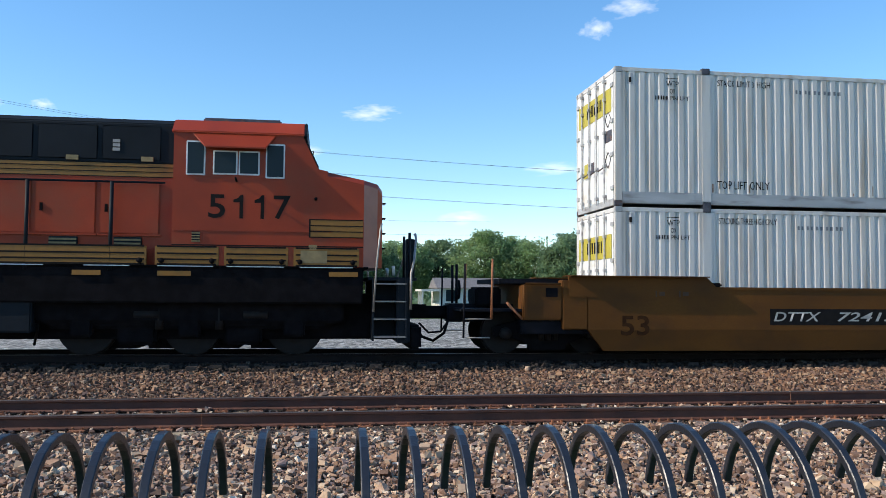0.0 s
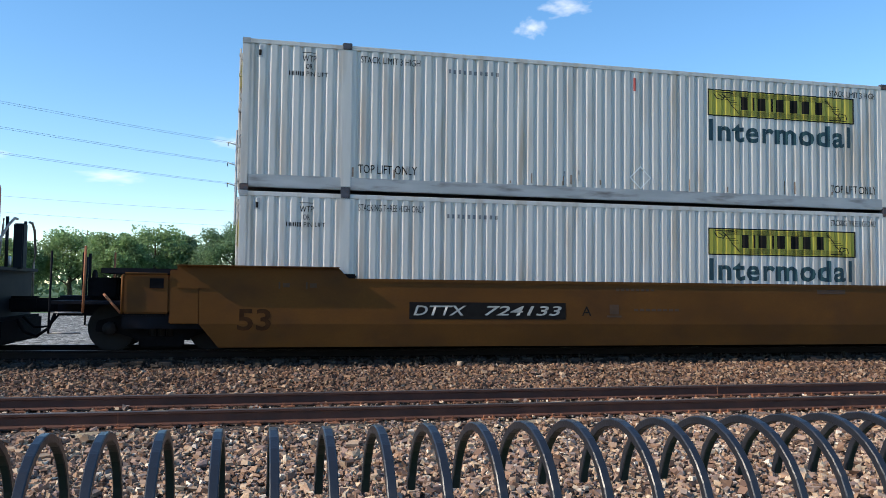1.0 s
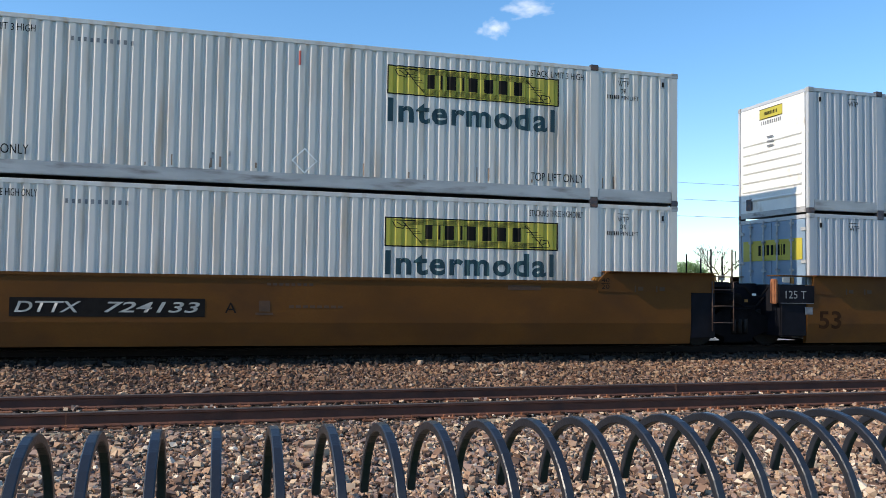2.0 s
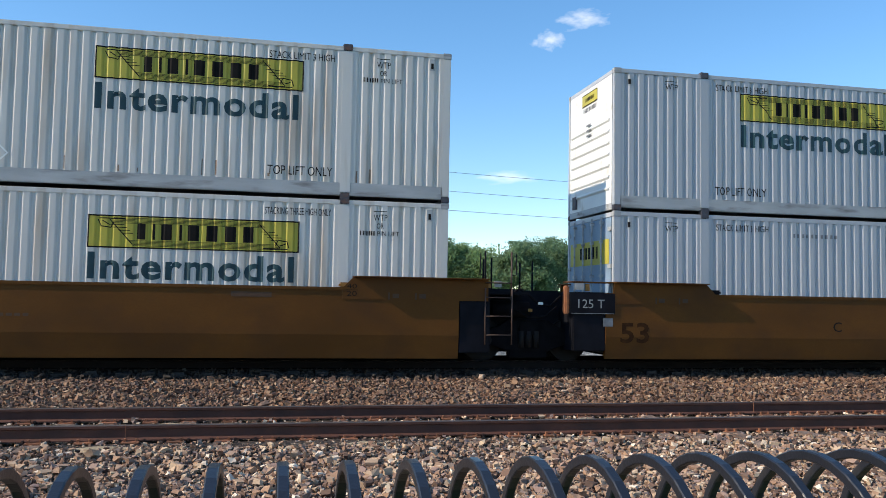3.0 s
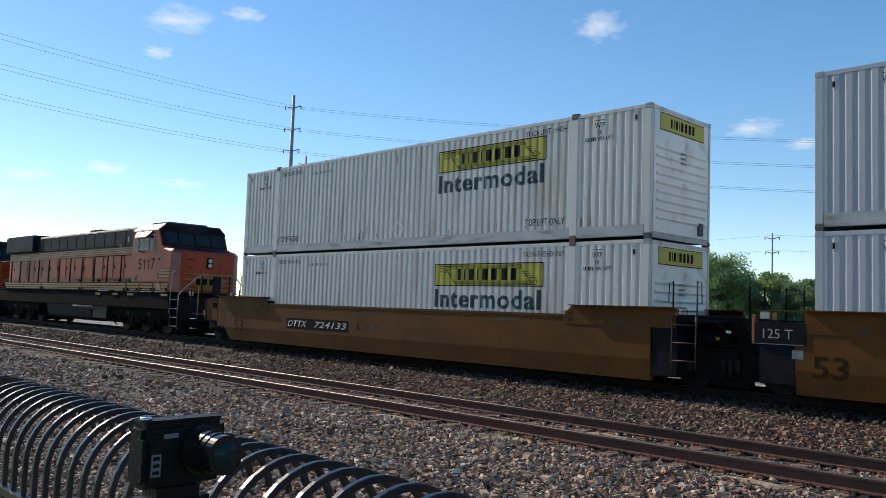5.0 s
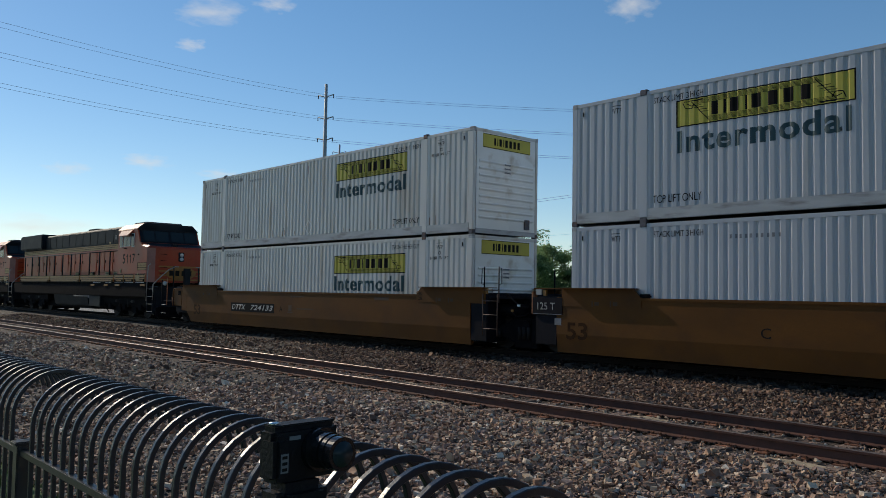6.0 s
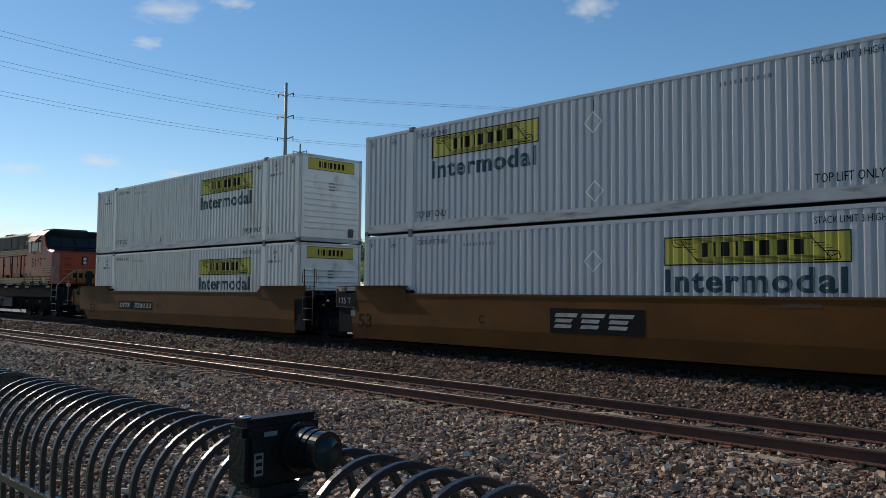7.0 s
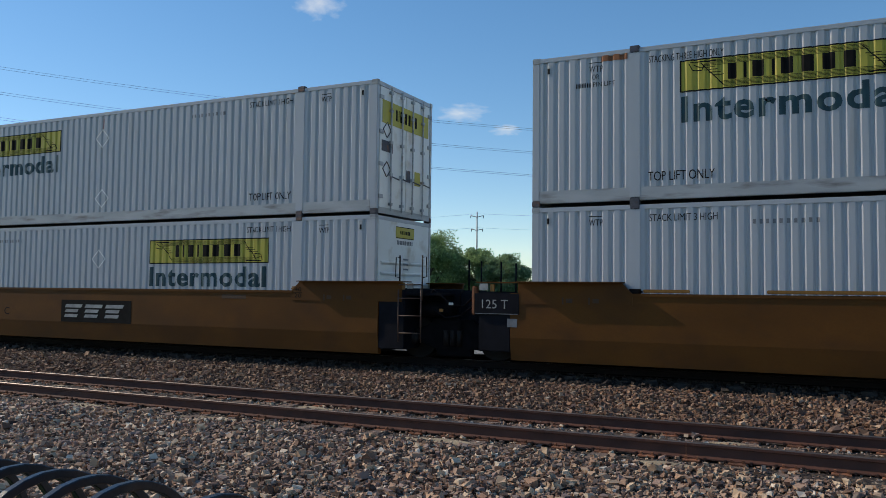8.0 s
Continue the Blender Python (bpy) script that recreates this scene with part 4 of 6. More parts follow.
    mark(c, "20", 14.24, 14.42, 1.225, 1.315, on=False, y=y - 0.012)
    for x in (0.75, 1.25, 15.0, 15.5):
        bars(c, [(x, x + 0.03, 1.17, 1.3), (x + 0.08, x + 0.2, 1.2, 1.28)], M_WELLPATCH, y=y - 0.012, on=False)
    return c


w = well_unit(0.0, True, "dirty yellow well car unit carrying two containers behind the locomotive", "53", True)
y = YC - 0.004
bars(w, [(3.22, 6.41, 0.615, 0.945)], M_BLACK, y=y, on=False, name="number_panel", label="black number panel")
mark(w, "DTTX", 3.3, 4.35, 0.69, 0.88, M_CODEWHITE, shear=0.25, on=False, y=y - 0.004, bold=0.012)
mark(w, "724133", 4.72, 6.32, 0.69, 0.88, M_CODEWHITE, shear=0.25, on=False, y=y - 0.004, bold=0.012)
mark(w, "A", 6.76, 6.96, 0.69, 0.88, on=False, y=y)
bars(w, [(7.3, 7.62, 0.66, 0.70), (7.36, 7.56, 0.72, 0.92)], M_WELLPATCH, y=y, on=False)
bars(w, [(7.9 + 0.13 * i, 7.99 + 0.13 * i, 0.79, 0.84) for i in range(8)] + [(7.5 + 0.11 * i, 7.57 + 0.11 * i, 1.2, 1.25) for i in range(8)], M_WELLPATCH, y=y, on=False)
# its free end towards the locomotive
bx("end_box", M_WELL, w, -1.98, -1.18, YC + 0.01, -YC - 0.01, 0.70, 1.40, bevel=0.03)
bx("box_window", M_TRUCK, w, -1.52, -1.28, YC - 0.002, YC + 0.02, 1.16, 1.34)
for s in (-1, 1):
    yy = s * (-YC + 0.02)
    rod("box_edge", M_WELL, w, [(-1.98, yy, 0.7), (-1.98, yy, 1.38), (-1.93, yy, 1.42), (-1.22, yy, 1.42)], 0.02, 8)
    rod("corner_post", M_RUSTPOST, w, [(-2.62, yy, 0.72), (-2.6, yy, 1.9)], 0.022, 8, "rusty orange corner post")
    rod("corner_post", M_CARBLACK, w, [(-3.17, yy, 0.35), (-3.15, yy, 1.8)], 0.02, 8)
    rod("grab_iron", M_GRAB, w, [(-3.17, yy, 0.72), (-2.62, yy, 0.72)], 0.014, 8)
    rod("step", M_GRAB, w, [(-3.17, yy, 0.36), (-2.65, yy, 0.36)], 0.014, 8)
    rod("brace", M_RUSTPOST, w, [(-2.3, yy + (0.1 if s < 0 else -0.1), 1.05), (-2.0, yy, 0.72)], 0.025, 8)
bx("end_platform", M_CARBLACK, w, -3.2, -1.1, YC + 0.08, -YC - 0.08, 0.86, 0.92, bevel=0.01)
bx("deck", M_CARBLACK, w, -2.4, -0.4, -1.2, 1.2, 1.42, 1.52, bevel=0.01)
bx("end_sill", M_CARBLACK, w, -3.3, -0.6, -0.35, 0.35, 0.62, 1.0, bevel=0.03)
bx("bulkhead", M_WELL, w, -1.18, -0.655, YC + 0.004, -YC - 0.004, 0.52, 1.5, bevel=0.02)
bx("bolster_box", M_CARBLACK, w, -2.0, -0.5, YC + 0.12, -YC - 0.12, 0.42, 0.70, bevel=0.03)
for yy in (0.4, 1.0):
    rod("brake_post", M_CARBLACK, w, [(-3.0, yy, 0.9), (-3.0, yy, 1.85)], 0.03, 8)
rod("brake_wheel", M_TRUCK, w, [(-2.9, 0.9, 1.3), (-2.86, 0.9, 1.3)], 0.22, 20)
bx("valve_box", M_TRUCK, w, -2.75, -2.2, -0.5, 0.3, 0.95, 1.35, bevel=0.04)
bx("coupler", M_TRUCK, w, -3.95, -3.2, -0.12, 0.12, 0.68, 0.95, bevel=0.05)
rod("air_hose", M_TRUCK, w, [(-3.3, -0.45, 0.7), (-3.4, -0.5, 0.4), (-3.62, -0.45, 0.24), (-3.85, -0.4, 0.32), (-3.98, -0.38, 0.55)], 0.03, 8)
rod("air_hose", M_TRUCK, w, [(-3.25, -0.3, 0.68), (-3.45, -0.32, 0.42), (-3.7, -0.3, 0.4), (-3.9, -0.3, 0.6)], 0.022, 8)

w2 = well_unit(19.55, False, "dirty yellow middle well car unit with a black logo panel", "53", True)
bars(w2, [(6.92, 9.38, 0.52, 1.08)], M_BLACK, y=y, on=False, name="logo_panel", label="black logo panel with white slanted shapes")
bm = bmesh.new()
for x0 in (7.1, 7.82, 8.54):
    for dx, wd, z0, z1 in ((0.0, 0.60, 0.885, 0.97), (0.0, 0.46, 0.765, 0.845), (-0.02, 0.46, 0.64, 0.72)):
        q = ((x0 + dx, z1), (x0 + dx + wd, z1), (x0 + dx + wd - 0.05, z0), (x0 + dx - 0.05, z0))
        bm.faces.new([bm.verts.new((a, y - 0.004, b)) for a, b in q])
part("logo_shape", bm, M_DULLWHITE, w2)
mark(w2, "C", 4.72, 4.92, 0.66, 0.86, on=False, y=y)
w3 = well_unit(39.1, False, "dirty yellow rear well car unit under the last stack", "", True)
bx("edge_strip", M_LOCOYELLOW, w3, 2.25, 3.05, YC - 0.025, YC + 0.02, 1.40, 1.46, bevel=0.01)
bx("edge_strip", M_LOCOYELLOW, w3, 4.3, 6.6, YC - 0.025, YC + 0.02, 1.40, 1.46, bevel=0.01)
for ww in (w2, w3):
    bx("end_structure", M_CARBLACK, ww, -0.95, -0.28, YC + 0.02, -YC - 0.02, 0.24, 1.38, bevel=0.02)
    bx("capacity_plate", M_CARBLACK, ww, -1.02, -0.1, YC - 0.018, YC + 0.015, 0.96, 1.36, bevel=0.004)
    mark(ww, "125 T", -0.86, -0.32, 1.07, 1.24, M_DULLWHITE, on=False, y=YC - 0.022)
    bars(ww, [(-1.0, -0.12, 0.962, 0.974)], M_FAINT, y=YC - 0.022, on=False)
    bars(ww, [(-0.34, -0.14, 0.72, 0.88)], M_FAINT, y=YC - 0.002, on=False, name="sticker")
    bx("end_frame", M_CARBLACK, ww, -1.7, -0.9, -0.7, 0.7, 0.7, 1.4, bevel=0.05)
    bx("reflector_plate", M_DULLWHITE, ww, -0.92, -0.74, YC - 0.012, YC + 0.02, 1.42, 1.55, bevel=0.004, label="pale perforated plate")
    bx("deck_plate", M_WELL, ww, -1.0, -0.12, YC - 0.01, YC + 0.45, 1.56, 1.585, bevel=0.006)
    bx("end_bracket", M_RUSTPOST, ww, -1.1, -1.02, YC + 0.02, YC + 0.2, 0.95, 1.5, bevel=0.02)
    bx("safety_plate", M_LOCOYELLOW, ww, -0.7, -0.62, YC + 0.0, YC + 0.06, 1.4, 1.54)
    for yy in (0.3, 1.2):
        rod("grab_post", M_CARBLACK, ww, [(-1.2, yy, 1.3), (-1.2, yy, 2.05)], 0.02, 8)
truck(-1.35, "grimy two-axle truck under the well car's free end")
truck(17.85, "grimy two-axle truck shared by two well car units")
truck(37.4, "grimy two-axle truck shared by two well car units")
truck(57.0, "grimy two-axle truck shared by two well car units")


# ---- locomotive ----
def loco(u, label):
    """Six-axle wide-cab freight locomotive; x = 0 at the nose, the body runs back to negative x."""
    c = rider("diesel_locomotive", u, ZR, label, "locomotive", "locomotives")
    h = 1.5
    hh = 1.18
    top = 4.50
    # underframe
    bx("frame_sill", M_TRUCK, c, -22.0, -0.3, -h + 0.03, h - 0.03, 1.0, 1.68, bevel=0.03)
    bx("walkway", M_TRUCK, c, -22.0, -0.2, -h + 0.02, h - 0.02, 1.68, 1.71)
    for s in (-1, 1):
        ya, yb = sorted((s * (h - 0.03), s * (h + 0.005)))
        for x0, x1 in ((-1.62, -0.38), (-2.9, -1.72), (-4.15, -3.0), (-9.2, -4.3), (-14.5, -9.3), (-20.5, -14.6)):
            bx("skirt_panel", M_LOCOYELLOW, c, x0, x1, ya, yb, 1.71, 2.06, bevel=0.008, label="yellow skirt panel with dark lines")
            bm = bmesh.new()
            for z in (1.71, 1.80, 1.91, 2.04):
                yy = s * (h + 0.006)
                box(bm, x0 + 0.04, x1 - 0.04, min(yy, yy + s * 0.006), max(yy, yy + s * 0.006), z, z + 0.03)
            part("stripe", bm, M_BLACK, c)
            for x in (x0 + 0.12, x1 - 0.12):
                rod("lift_eye", M_TRUCK, c, [(x, s * h, 1.79), (x, s * (h + 0.04), 1.79)], 0.05, 12)
        for x0, x1 in ((-1.5, -0.5), (-2.85, -1.8), (-4.1, -3.1), (-5.4, -4.6), (-7.2, -6.1)):
            bx("sill_edge", M_LETTER, c, x0, x1, min(s * (h - 0.03), s * (h + 0.006)), max(s * (h - 0.03), s * (h + 0.006)), 1.683, 1.70, label="thin white edge line")
        bx("sill_mark", M_LOCOYELLOW, c, -0.95, -0.4, min(s * (h - 0.04), s * (h + 0.0)), max(s * (h - 0.04), s * (h + 0.0)), 1.52, 1.61)
        bx("sill_mark", M_LOCOYELLOW, c, -4.1, -3.5, min(s * (h - 0.04), s * (h + 0.0)), max(s * (h - 0.04), s * (h + 0.0)), 1.51, 1.60)
        for x in (-5.6, -7.5):
            bx("sill_mark", M_LOCOYELLOW, c, x, x + 0.5, min(s * (h - 0.04), s * (h + 0.0)), max(s * (h - 0.04), s * (h + 0.0)), 1.51, 1.60)
    # cab with nose
    prof = [(-1.0, 1.70), (-1.0, 3.54), (-1.18, 3.58), (-1.48, 4.20), (-1.60, 4.24), (-3.86, 4.24), (-3.86, 1.70)]
    bm = bmesh.new()
    rings = []
    for x, wd, tp in ((-1.2, h - 0.02, 3.58), (-0.30, h - 0.02, 3.40), (-0.02, 1.19, 3.36), (0.08, 1.08, 3.24)):
        rings.append([bm.verts.new((x, yy, zz)) for yy, zz in ((-wd, 1.70), (-wd, tp - 0.10), (-wd + 0.12, tp), (wd - 0.12, tp), (wd, tp - 0.10), (wd, 1.70))])
    for i, (q, r) in enumerate(zip(rings, rings[1:])):
        for k in range(6):
            if not (i == 1 and k in (0, 4)):
                bm.faces.new((q[k], q[(k + 1) % 6], r[(k + 1) % 6], r[k]))
    bm.faces.new(rings[-1])
    part("nose", bm, M_ORANGE, c)
    # corner faces in a paler colour that imitates their sheen
    for s in (-1, 1):
        bm = bmesh.new()
        q = [(-0.30, s * (h - 0.02), 1.70), (-0.30, s * (h - 0.02), 3.30), (-0.02, s * 1.19, 3.26), (-0.02, s * 1.19, 1.70)]
        a_ = [bm.verts.new(p) for p in q]
        b_ = [bm.verts.new((p[0] - 0.02, p[1] - s * 0.03, p[2])) for p in q]
        bm.faces.new(a_)
        bm.faces.new(b_[::-1])
        for k in range(4):
            bm.faces.new((a_[k], a_[(k + 1) % 4], b_[(k + 1) % 4], b_[k]))
        bmesh.ops.recalc_face_normals(bm, faces=bm.faces)
        part("nose_corner", bm, M_NOSE_SHEEN, c, "pale nose corner with its sheen put into the colour")
    bm = bmesh.new()
    extrude_y(bm, prof, -h + 0.0205, h - 0.0205)
    part("cab", bm, M_ORANGE, c)
    bm = bmesh.new()
    extrude_x(bm, [(-h - 0.01, 4.19), (-h - 0.01, 4.23), (-1.2, 4.50), (1.2, 4.50), (h + 0.01, 4.23), (h + 0.01, 4.19)], -3.9, -1.44, bevel=0.02)
    part("cab_roof", bm, M_ORANGE, c, "sun-bleached orange cab roof")
    bm = bmesh.new()
    extrude_x(bm, [(-h + 0.02, 4.17), (-h + 0.02, 4.235), (-1.19, 4.51), (1.19, 4.51), (h - 0.02, 4.235), (h - 0.02, 4.17)], -1.46, -1.40, bevel=0.015)
    part("cab_brow", bm, M_LOCODARK, c, "dark green brow over the windscreen")
    bx("air_conditioner", M_FITTING, c, -3.42, -1.92, -0.9, 0.9, 4.49, 4.62, bevel=0.03)
    bm = bmesh.new()
    for y0, y1 in ((-1.28, -0.75), (-0.68, -0.06), (0.06, 0.68), (0.75, 1.28)):
        q = [(-1.19, y0, 3.66), (-1.19, y1, 3.66), (-1.43, y1, 4.15), (-1.43, y0, 4.15)]
        bm.faces.new([bm.verts.new((a + 0.015, b, z)) for a, b, z in q])
    part("windscreen", bm, M_GLASS, c, "dark cab windscreen panes")
    bm = bmesh.new()
    bm.faces.new([bm.verts.new(p) for p in ((-1.172, -1.42, 3.58), (-1.172, 1.42, 3.58), (-1.472, 1.42, 4.20), (-1.472, -1.42, 4.20))])
    bm.faces.new([bm.verts.new(p) for p in ((-0.02, -1.05, 3.364), (-0.02, 1.05, 3.364), (-0.30, 1.32, 3.405), (-0.30, -1.32, 3.405))])
    bm.faces.new([bm.verts.new(p) for p in ((-0.30, -1.32, 3.405), (-0.30, 1.32, 3.405), (-1.02, 1.32, 3.549), (-1.02, -1.32, 3.549))])
    part("dark_nose_top", bm, M_LOCODARK, c, "dark green anti-glare paint")
    for s in (-1, 1):
        yy = s * (h - 0.018)
        for x0, x1, z0, z1 in ((-3.63, -3.28, 3.40, 4.05), (-3.14, -2.69, 3.42, 3.88), (-2.67, -2.28, 3.42, 3.88), (-2.17, -1.81, 3.37, 4.03)):
            ya, yb = sorted((yy, yy + s * 0.022))
            wf = bx("side_window", M_LETTER, c, x0, x1, ya, yb, z0, z1, bevel=0.008, label="cab window in a bright metal frame")
            ya, yb = sorted((yy + s * 0.02, yy + s * 0.03))
            bx("pane", M_GLASS, wf, x0 + 0.028, x1 - 0.028, ya, yb, z0 + 0.03, z1 - 0.03)
        bm = bmesh.new()
        q = [(-3.52, s * (h - 0.02), 4.21), (-1.98, s * (h - 0.02), 4.21), (-2.16, s * (h + 0.20), 3.93), (-3.26, s * (h + 0.20), 3.93)]
        lo = [bm.verts.new(p) for p in q]
        hi = [bm.verts.new((p[0], p[1], p[2] - 0.03)) for p in q]
        for k in range(4):
            bm.faces.new((lo[k], lo[(k + 1) % 4], hi[(k + 1) % 4], hi[k]))
        bm.faces.new(lo)
        bm.faces.new(hi[::-1])
        bmesh.ops.recalc_face_normals(bm, faces=bm.faces)
        part("sunshade", bm, M_ORANGE, c)
        ya, yb = sorted((yy, yy + s * 0.01))
        bx("name_board", M_ORANGE, c, -3.86, -0.9, ya, yb, 2.36, 2.40)
        wf = bx("nose_stripe", M_LOCOYELLOW, c, -1.32, -0.31, ya, yb, 2.27, 2.61, bevel=0.006)
        bm = bmesh.new()
        for z in (2.26, 2.37, 2.48, 2.595):
            box(bm, -1.34, -0.31, min(yy, yy + s * 0.014), max(yy, yy + s * 0.014), z, z + 0.018)
        box(bm, -1.34, -1.31, min(yy, yy + s * 0.013), max(yy, yy + s * 0.013), 2.26, 2.61)
        box(bm, -3.86, -0.31, min(yy, yy + s * 0.008), max(yy, yy + s * 0.008), 2.08, 2.10)
        part("stripe", bm, M_BLACK, c)
        vt = bx("vent", M_LOCODARK, c, -3.50, -3.35, min(yy, yy + s * 0.01), max(yy, yy + s * 0.01), 2.14, 2.34)
        for j in range(4):
            bx("slat", M_BUFF, vt, -3.50, -3.35, min(yy, yy + s * 0.025), max(yy, yy + s * 0.025), 2.15 + j * 0.05, 2.172 + j * 0.05)
        bx("sand_cover", M_BUFF, c, -1.5, -0.98, min(yy, yy + s * 0.032), max(yy, yy + s * 0.032), 1.76, 2.02, bevel=0.01, label="pale sand filler cover")
        bx("sand_cap", M_BUFF, c, -1.34, -1.18, min(yy, yy + s * 0.03), max(yy, yy + s * 0.03), 2.02, 2.12, bevel=0.01)
        rod("mirror_arm", M_TRUCK, c, [(-2.7, yy, 3.3), (-2.7, yy + s * 0.22, 3.34)], 0.02, 6)
        rod("door_latch", M_TRUCK, c, [(-1.22, yy, 3.0), (-1.22, yy + s * 0.05, 3.0)], 0.03, 6)
        # hand rails at the nose, steps
        pts = [(-0.10, s * (h + 0.03), 0.85), (-0.05, s * (h + 0.03), 1.7), (0.02, s * (h + 0.02), 2.45), (0.05, s * (h - 0.08), 2.55)]
        rod("hand_rail", M_GRAB, c, pts, 0.02, 8)
        rod("hand_rail", M_GRAB, c, [(0.62, s * (h + 0.03), 0.9), (0.62, s * (h + 0.02), 1.6), (0.70, s * (h - 0.18), 1.86), (0.78, s * (h - 0.62), 2.28), (0.80, s * (h - 0.9), 2.42), (0.80, s * 0.42, 2.42)], 0.024, 8)
        st = bx("step_well", M_LOCODARK, c, -0.12, 0.55, min(s * 0.95, s * 1.0), max(s * 0.95, s * 1.0), 0.3, 1.5)
        bx("step_side", M_LOCODARK, st, -0.12, -0.08, min(s * 0.95, s * h), max(s * 0.95, s * h), 0.3, 1.5)
        bx("step_side", M_LOCODARK, st, 0.52, 0.56, min(s * 0.95, s * h), max(s * 0.95, s * h), 0.3, 1.5)
        for i in range(4):
            z = 0.36 + i * 0.34
            bx("step_tread", M_GRAB, st, -0.1, 0.54, min(s * 1.0, s * h), max(s * 1.0, s * h), z, z + 0.025)
        rod("end_post", M_LOCODARK, c, [(0.68, s * 0.6, 1.5), (0.68, s * 0.6, 2.45)], 0.03, 8)
    # number on the cab side
    for text, x0, x1 in (("5", -3.21, -2.90), ("7", -2.01, -1.69)):
        part("lettering", letters(text, x0, x1, 2.60, 3.05, -h + 0.0165, bold=0.012), M_BLACK, c)
    for x in (-2.64, -2.25):
        bm = bmesh.new()
        outline = [(x, 2.60), (x + 0.066, 2.60), (x + 0.066, 3.05), (x + 0.022, 3.05), (x - 0.03, 2.985), (x - 0.115, 2.955), (x - 0.115, 2.90), (x, 2.905)]
        bm.faces.new([bm.verts.new((a, -h + 0.0165, b)) for a, b in outline])
        part("lettering", bm, M_BLACK, c)
    # front of the nose
    bm = bmesh.new()
    for y0, y1, z0, z1 in ((-1.06, 1.06, 2.40, 2.47), (-1.06, 1.06, 1.80, 1.87), (-1.06, -0.62, 2.20, 2.26), (0.62, 1.06, 2.20, 2.26), (-1.06, -0.7, 2.0, 2.06), (0.7, 1.06, 2.0, 2.06)):
        box(bm, 0.079, 0.09, y0, y1, z0, z1)
    part("nose_stripe", bm, M_LOCOYELLOW, c)
    bm = bmesh.new()
    ring = [bm.verts.new((0.094, 0.74 * math.cos(2 * math.pi * i / 28), 2.14 + 0.31 * math.sin(2 * math.pi * i / 28))) for i in range(28)]
    bm.faces.new(ring)
    part("nose_emblem", bm, M_LOCOYELLOW, c, "yellow oval emblem on the nose")
    bm = bmesh.new()
    for y0, y1, z0, z1 in bar_word(-0.56, 0.56, 2.02, 2.26, [1, 1, 1, 1]):
        box(bm, 0.095, 0.101, y0, y1, z0, z1)
    part("marking", bm, M_BLACK, c)
    bx("headlight_box", M_LOCODARK, c, 0.0, 0.13, -0.14, 0.14, 2.68, 3.12, bevel=0.03)
    for z in (2.83, 3.02):
        rod("headlight", M_LAMP, c, [(0.12, 0, z - 0.03), (0.145, 0, z - 0.03)], 0.085, 16)
    for s in (-1, 1):
        rod("ditch_light", M_LAMP, c, [(0.3, s * 0.85, 1.66), (0.36, s * 0.85, 1.66)], 0.1, 16)
        bx("number_board", M_LOCODARK, c, -1.46, -1.40, s * 0.95 - 0.3, s * 0.95 + 0.3, 4.22, 4.38)
    bx("nose_door", M_ORANGE, c, 0.06, 0.092, 0.42, 0.98, 2.5, 3.1, bevel=0.01)
    bx("pilot", M_LOCODARK, c, 0.35, 0.62, -1.45, 1.45, 0.25, 1.5, bevel=0.03)
    bx("snow_plow", M_TRUCK, c, 0.6, 0.85, -1.4, 1.4, 0.12, 0.6, bevel=0.05)
    bx("porch", M_LOCODARK, c, -0.2, 0.75, -1.35, 1.35, 1.46, 1.52)
    bx("coupler", M_TRUCK, c, 0.6, 1.15, -0.14, 0.14, 0.68, 0.98, bevel=0.05)
    bx("walkover_plate", M_LOCODARK, c, 0.66, 0.84, -0.14, 0.14, 1.5, 2.36, bevel=0.02)
    # hood
    bm = bmesh.new()
    extrude_x(bm, [(-hh, 1.70), (-hh, 3.37), (hh, 3.37), (hh, 1.70)], -21.0, -3.86)
    part("hood", bm, M_ORANGE, c)
    bm = bmesh.new()
    extrude_x(bm, [(-hh - 0.004, 3.63), (-hh - 0.004, top - 0.1), (-hh + 0.12, top), (hh - 0.12, top), (hh + 0.004, top - 0.1), (hh + 0.004, 3.63)], -21.0, -3.87, bevel=0.02)
    part("hood_top", bm, M_LOCODARK, c, "dark green upper hood")
    bm = bmesh.new()
    extrude_x(bm, [(-hh - 0.003, 3.37), (-hh - 0.003, 3.63), (hh + 0.003, 3.63), (hh + 0.003, 3.37)], -21.0, -3.865)
    part("hood_stripe", bm, M_LOCOYELLOW, c, "yellow stripe along the hood")
    for s in (-1, 1):
        yy = s * (hh + 0.003)
        bm = bmesh.new()
        for z in (3.37, 3.465, 3.555):
            box(bm, -21.0, -3.9, min(yy, yy + s * 0.006), max(yy, yy + s * 0.006), z, z + 0.016)
        part("stripe", bm, M_BLACK, c)
        for i in range(14):
            x = -4.15 - i * 1.15
            dd = bx("hood_door", M_ORANGE, c, x - 1.06, x, min(yy, yy + s * 0.028), max(yy, yy + s * 0.028), 2.30, 3.31, bevel=0.012)
            bx("latch", M_TRUCK, dd, x - 0.98, x - 0.93, min(yy, yy + s * 0.05), max(yy, yy + s * 0.05), 2.7, 2.85)
            bx("upper_panel", M_LOCODARK, c, x - 1.06, x, min(yy, yy + s * 0.02), max(yy, yy + s * 0.02), 3.70, 4.34, bevel=0.012)
            bx("ledge", M_ORANGE, c, x - 1.10, x + 0.04, min(yy, yy + s * 0.06), max(yy, yy + s * 0.06), 2.255, 2.285)
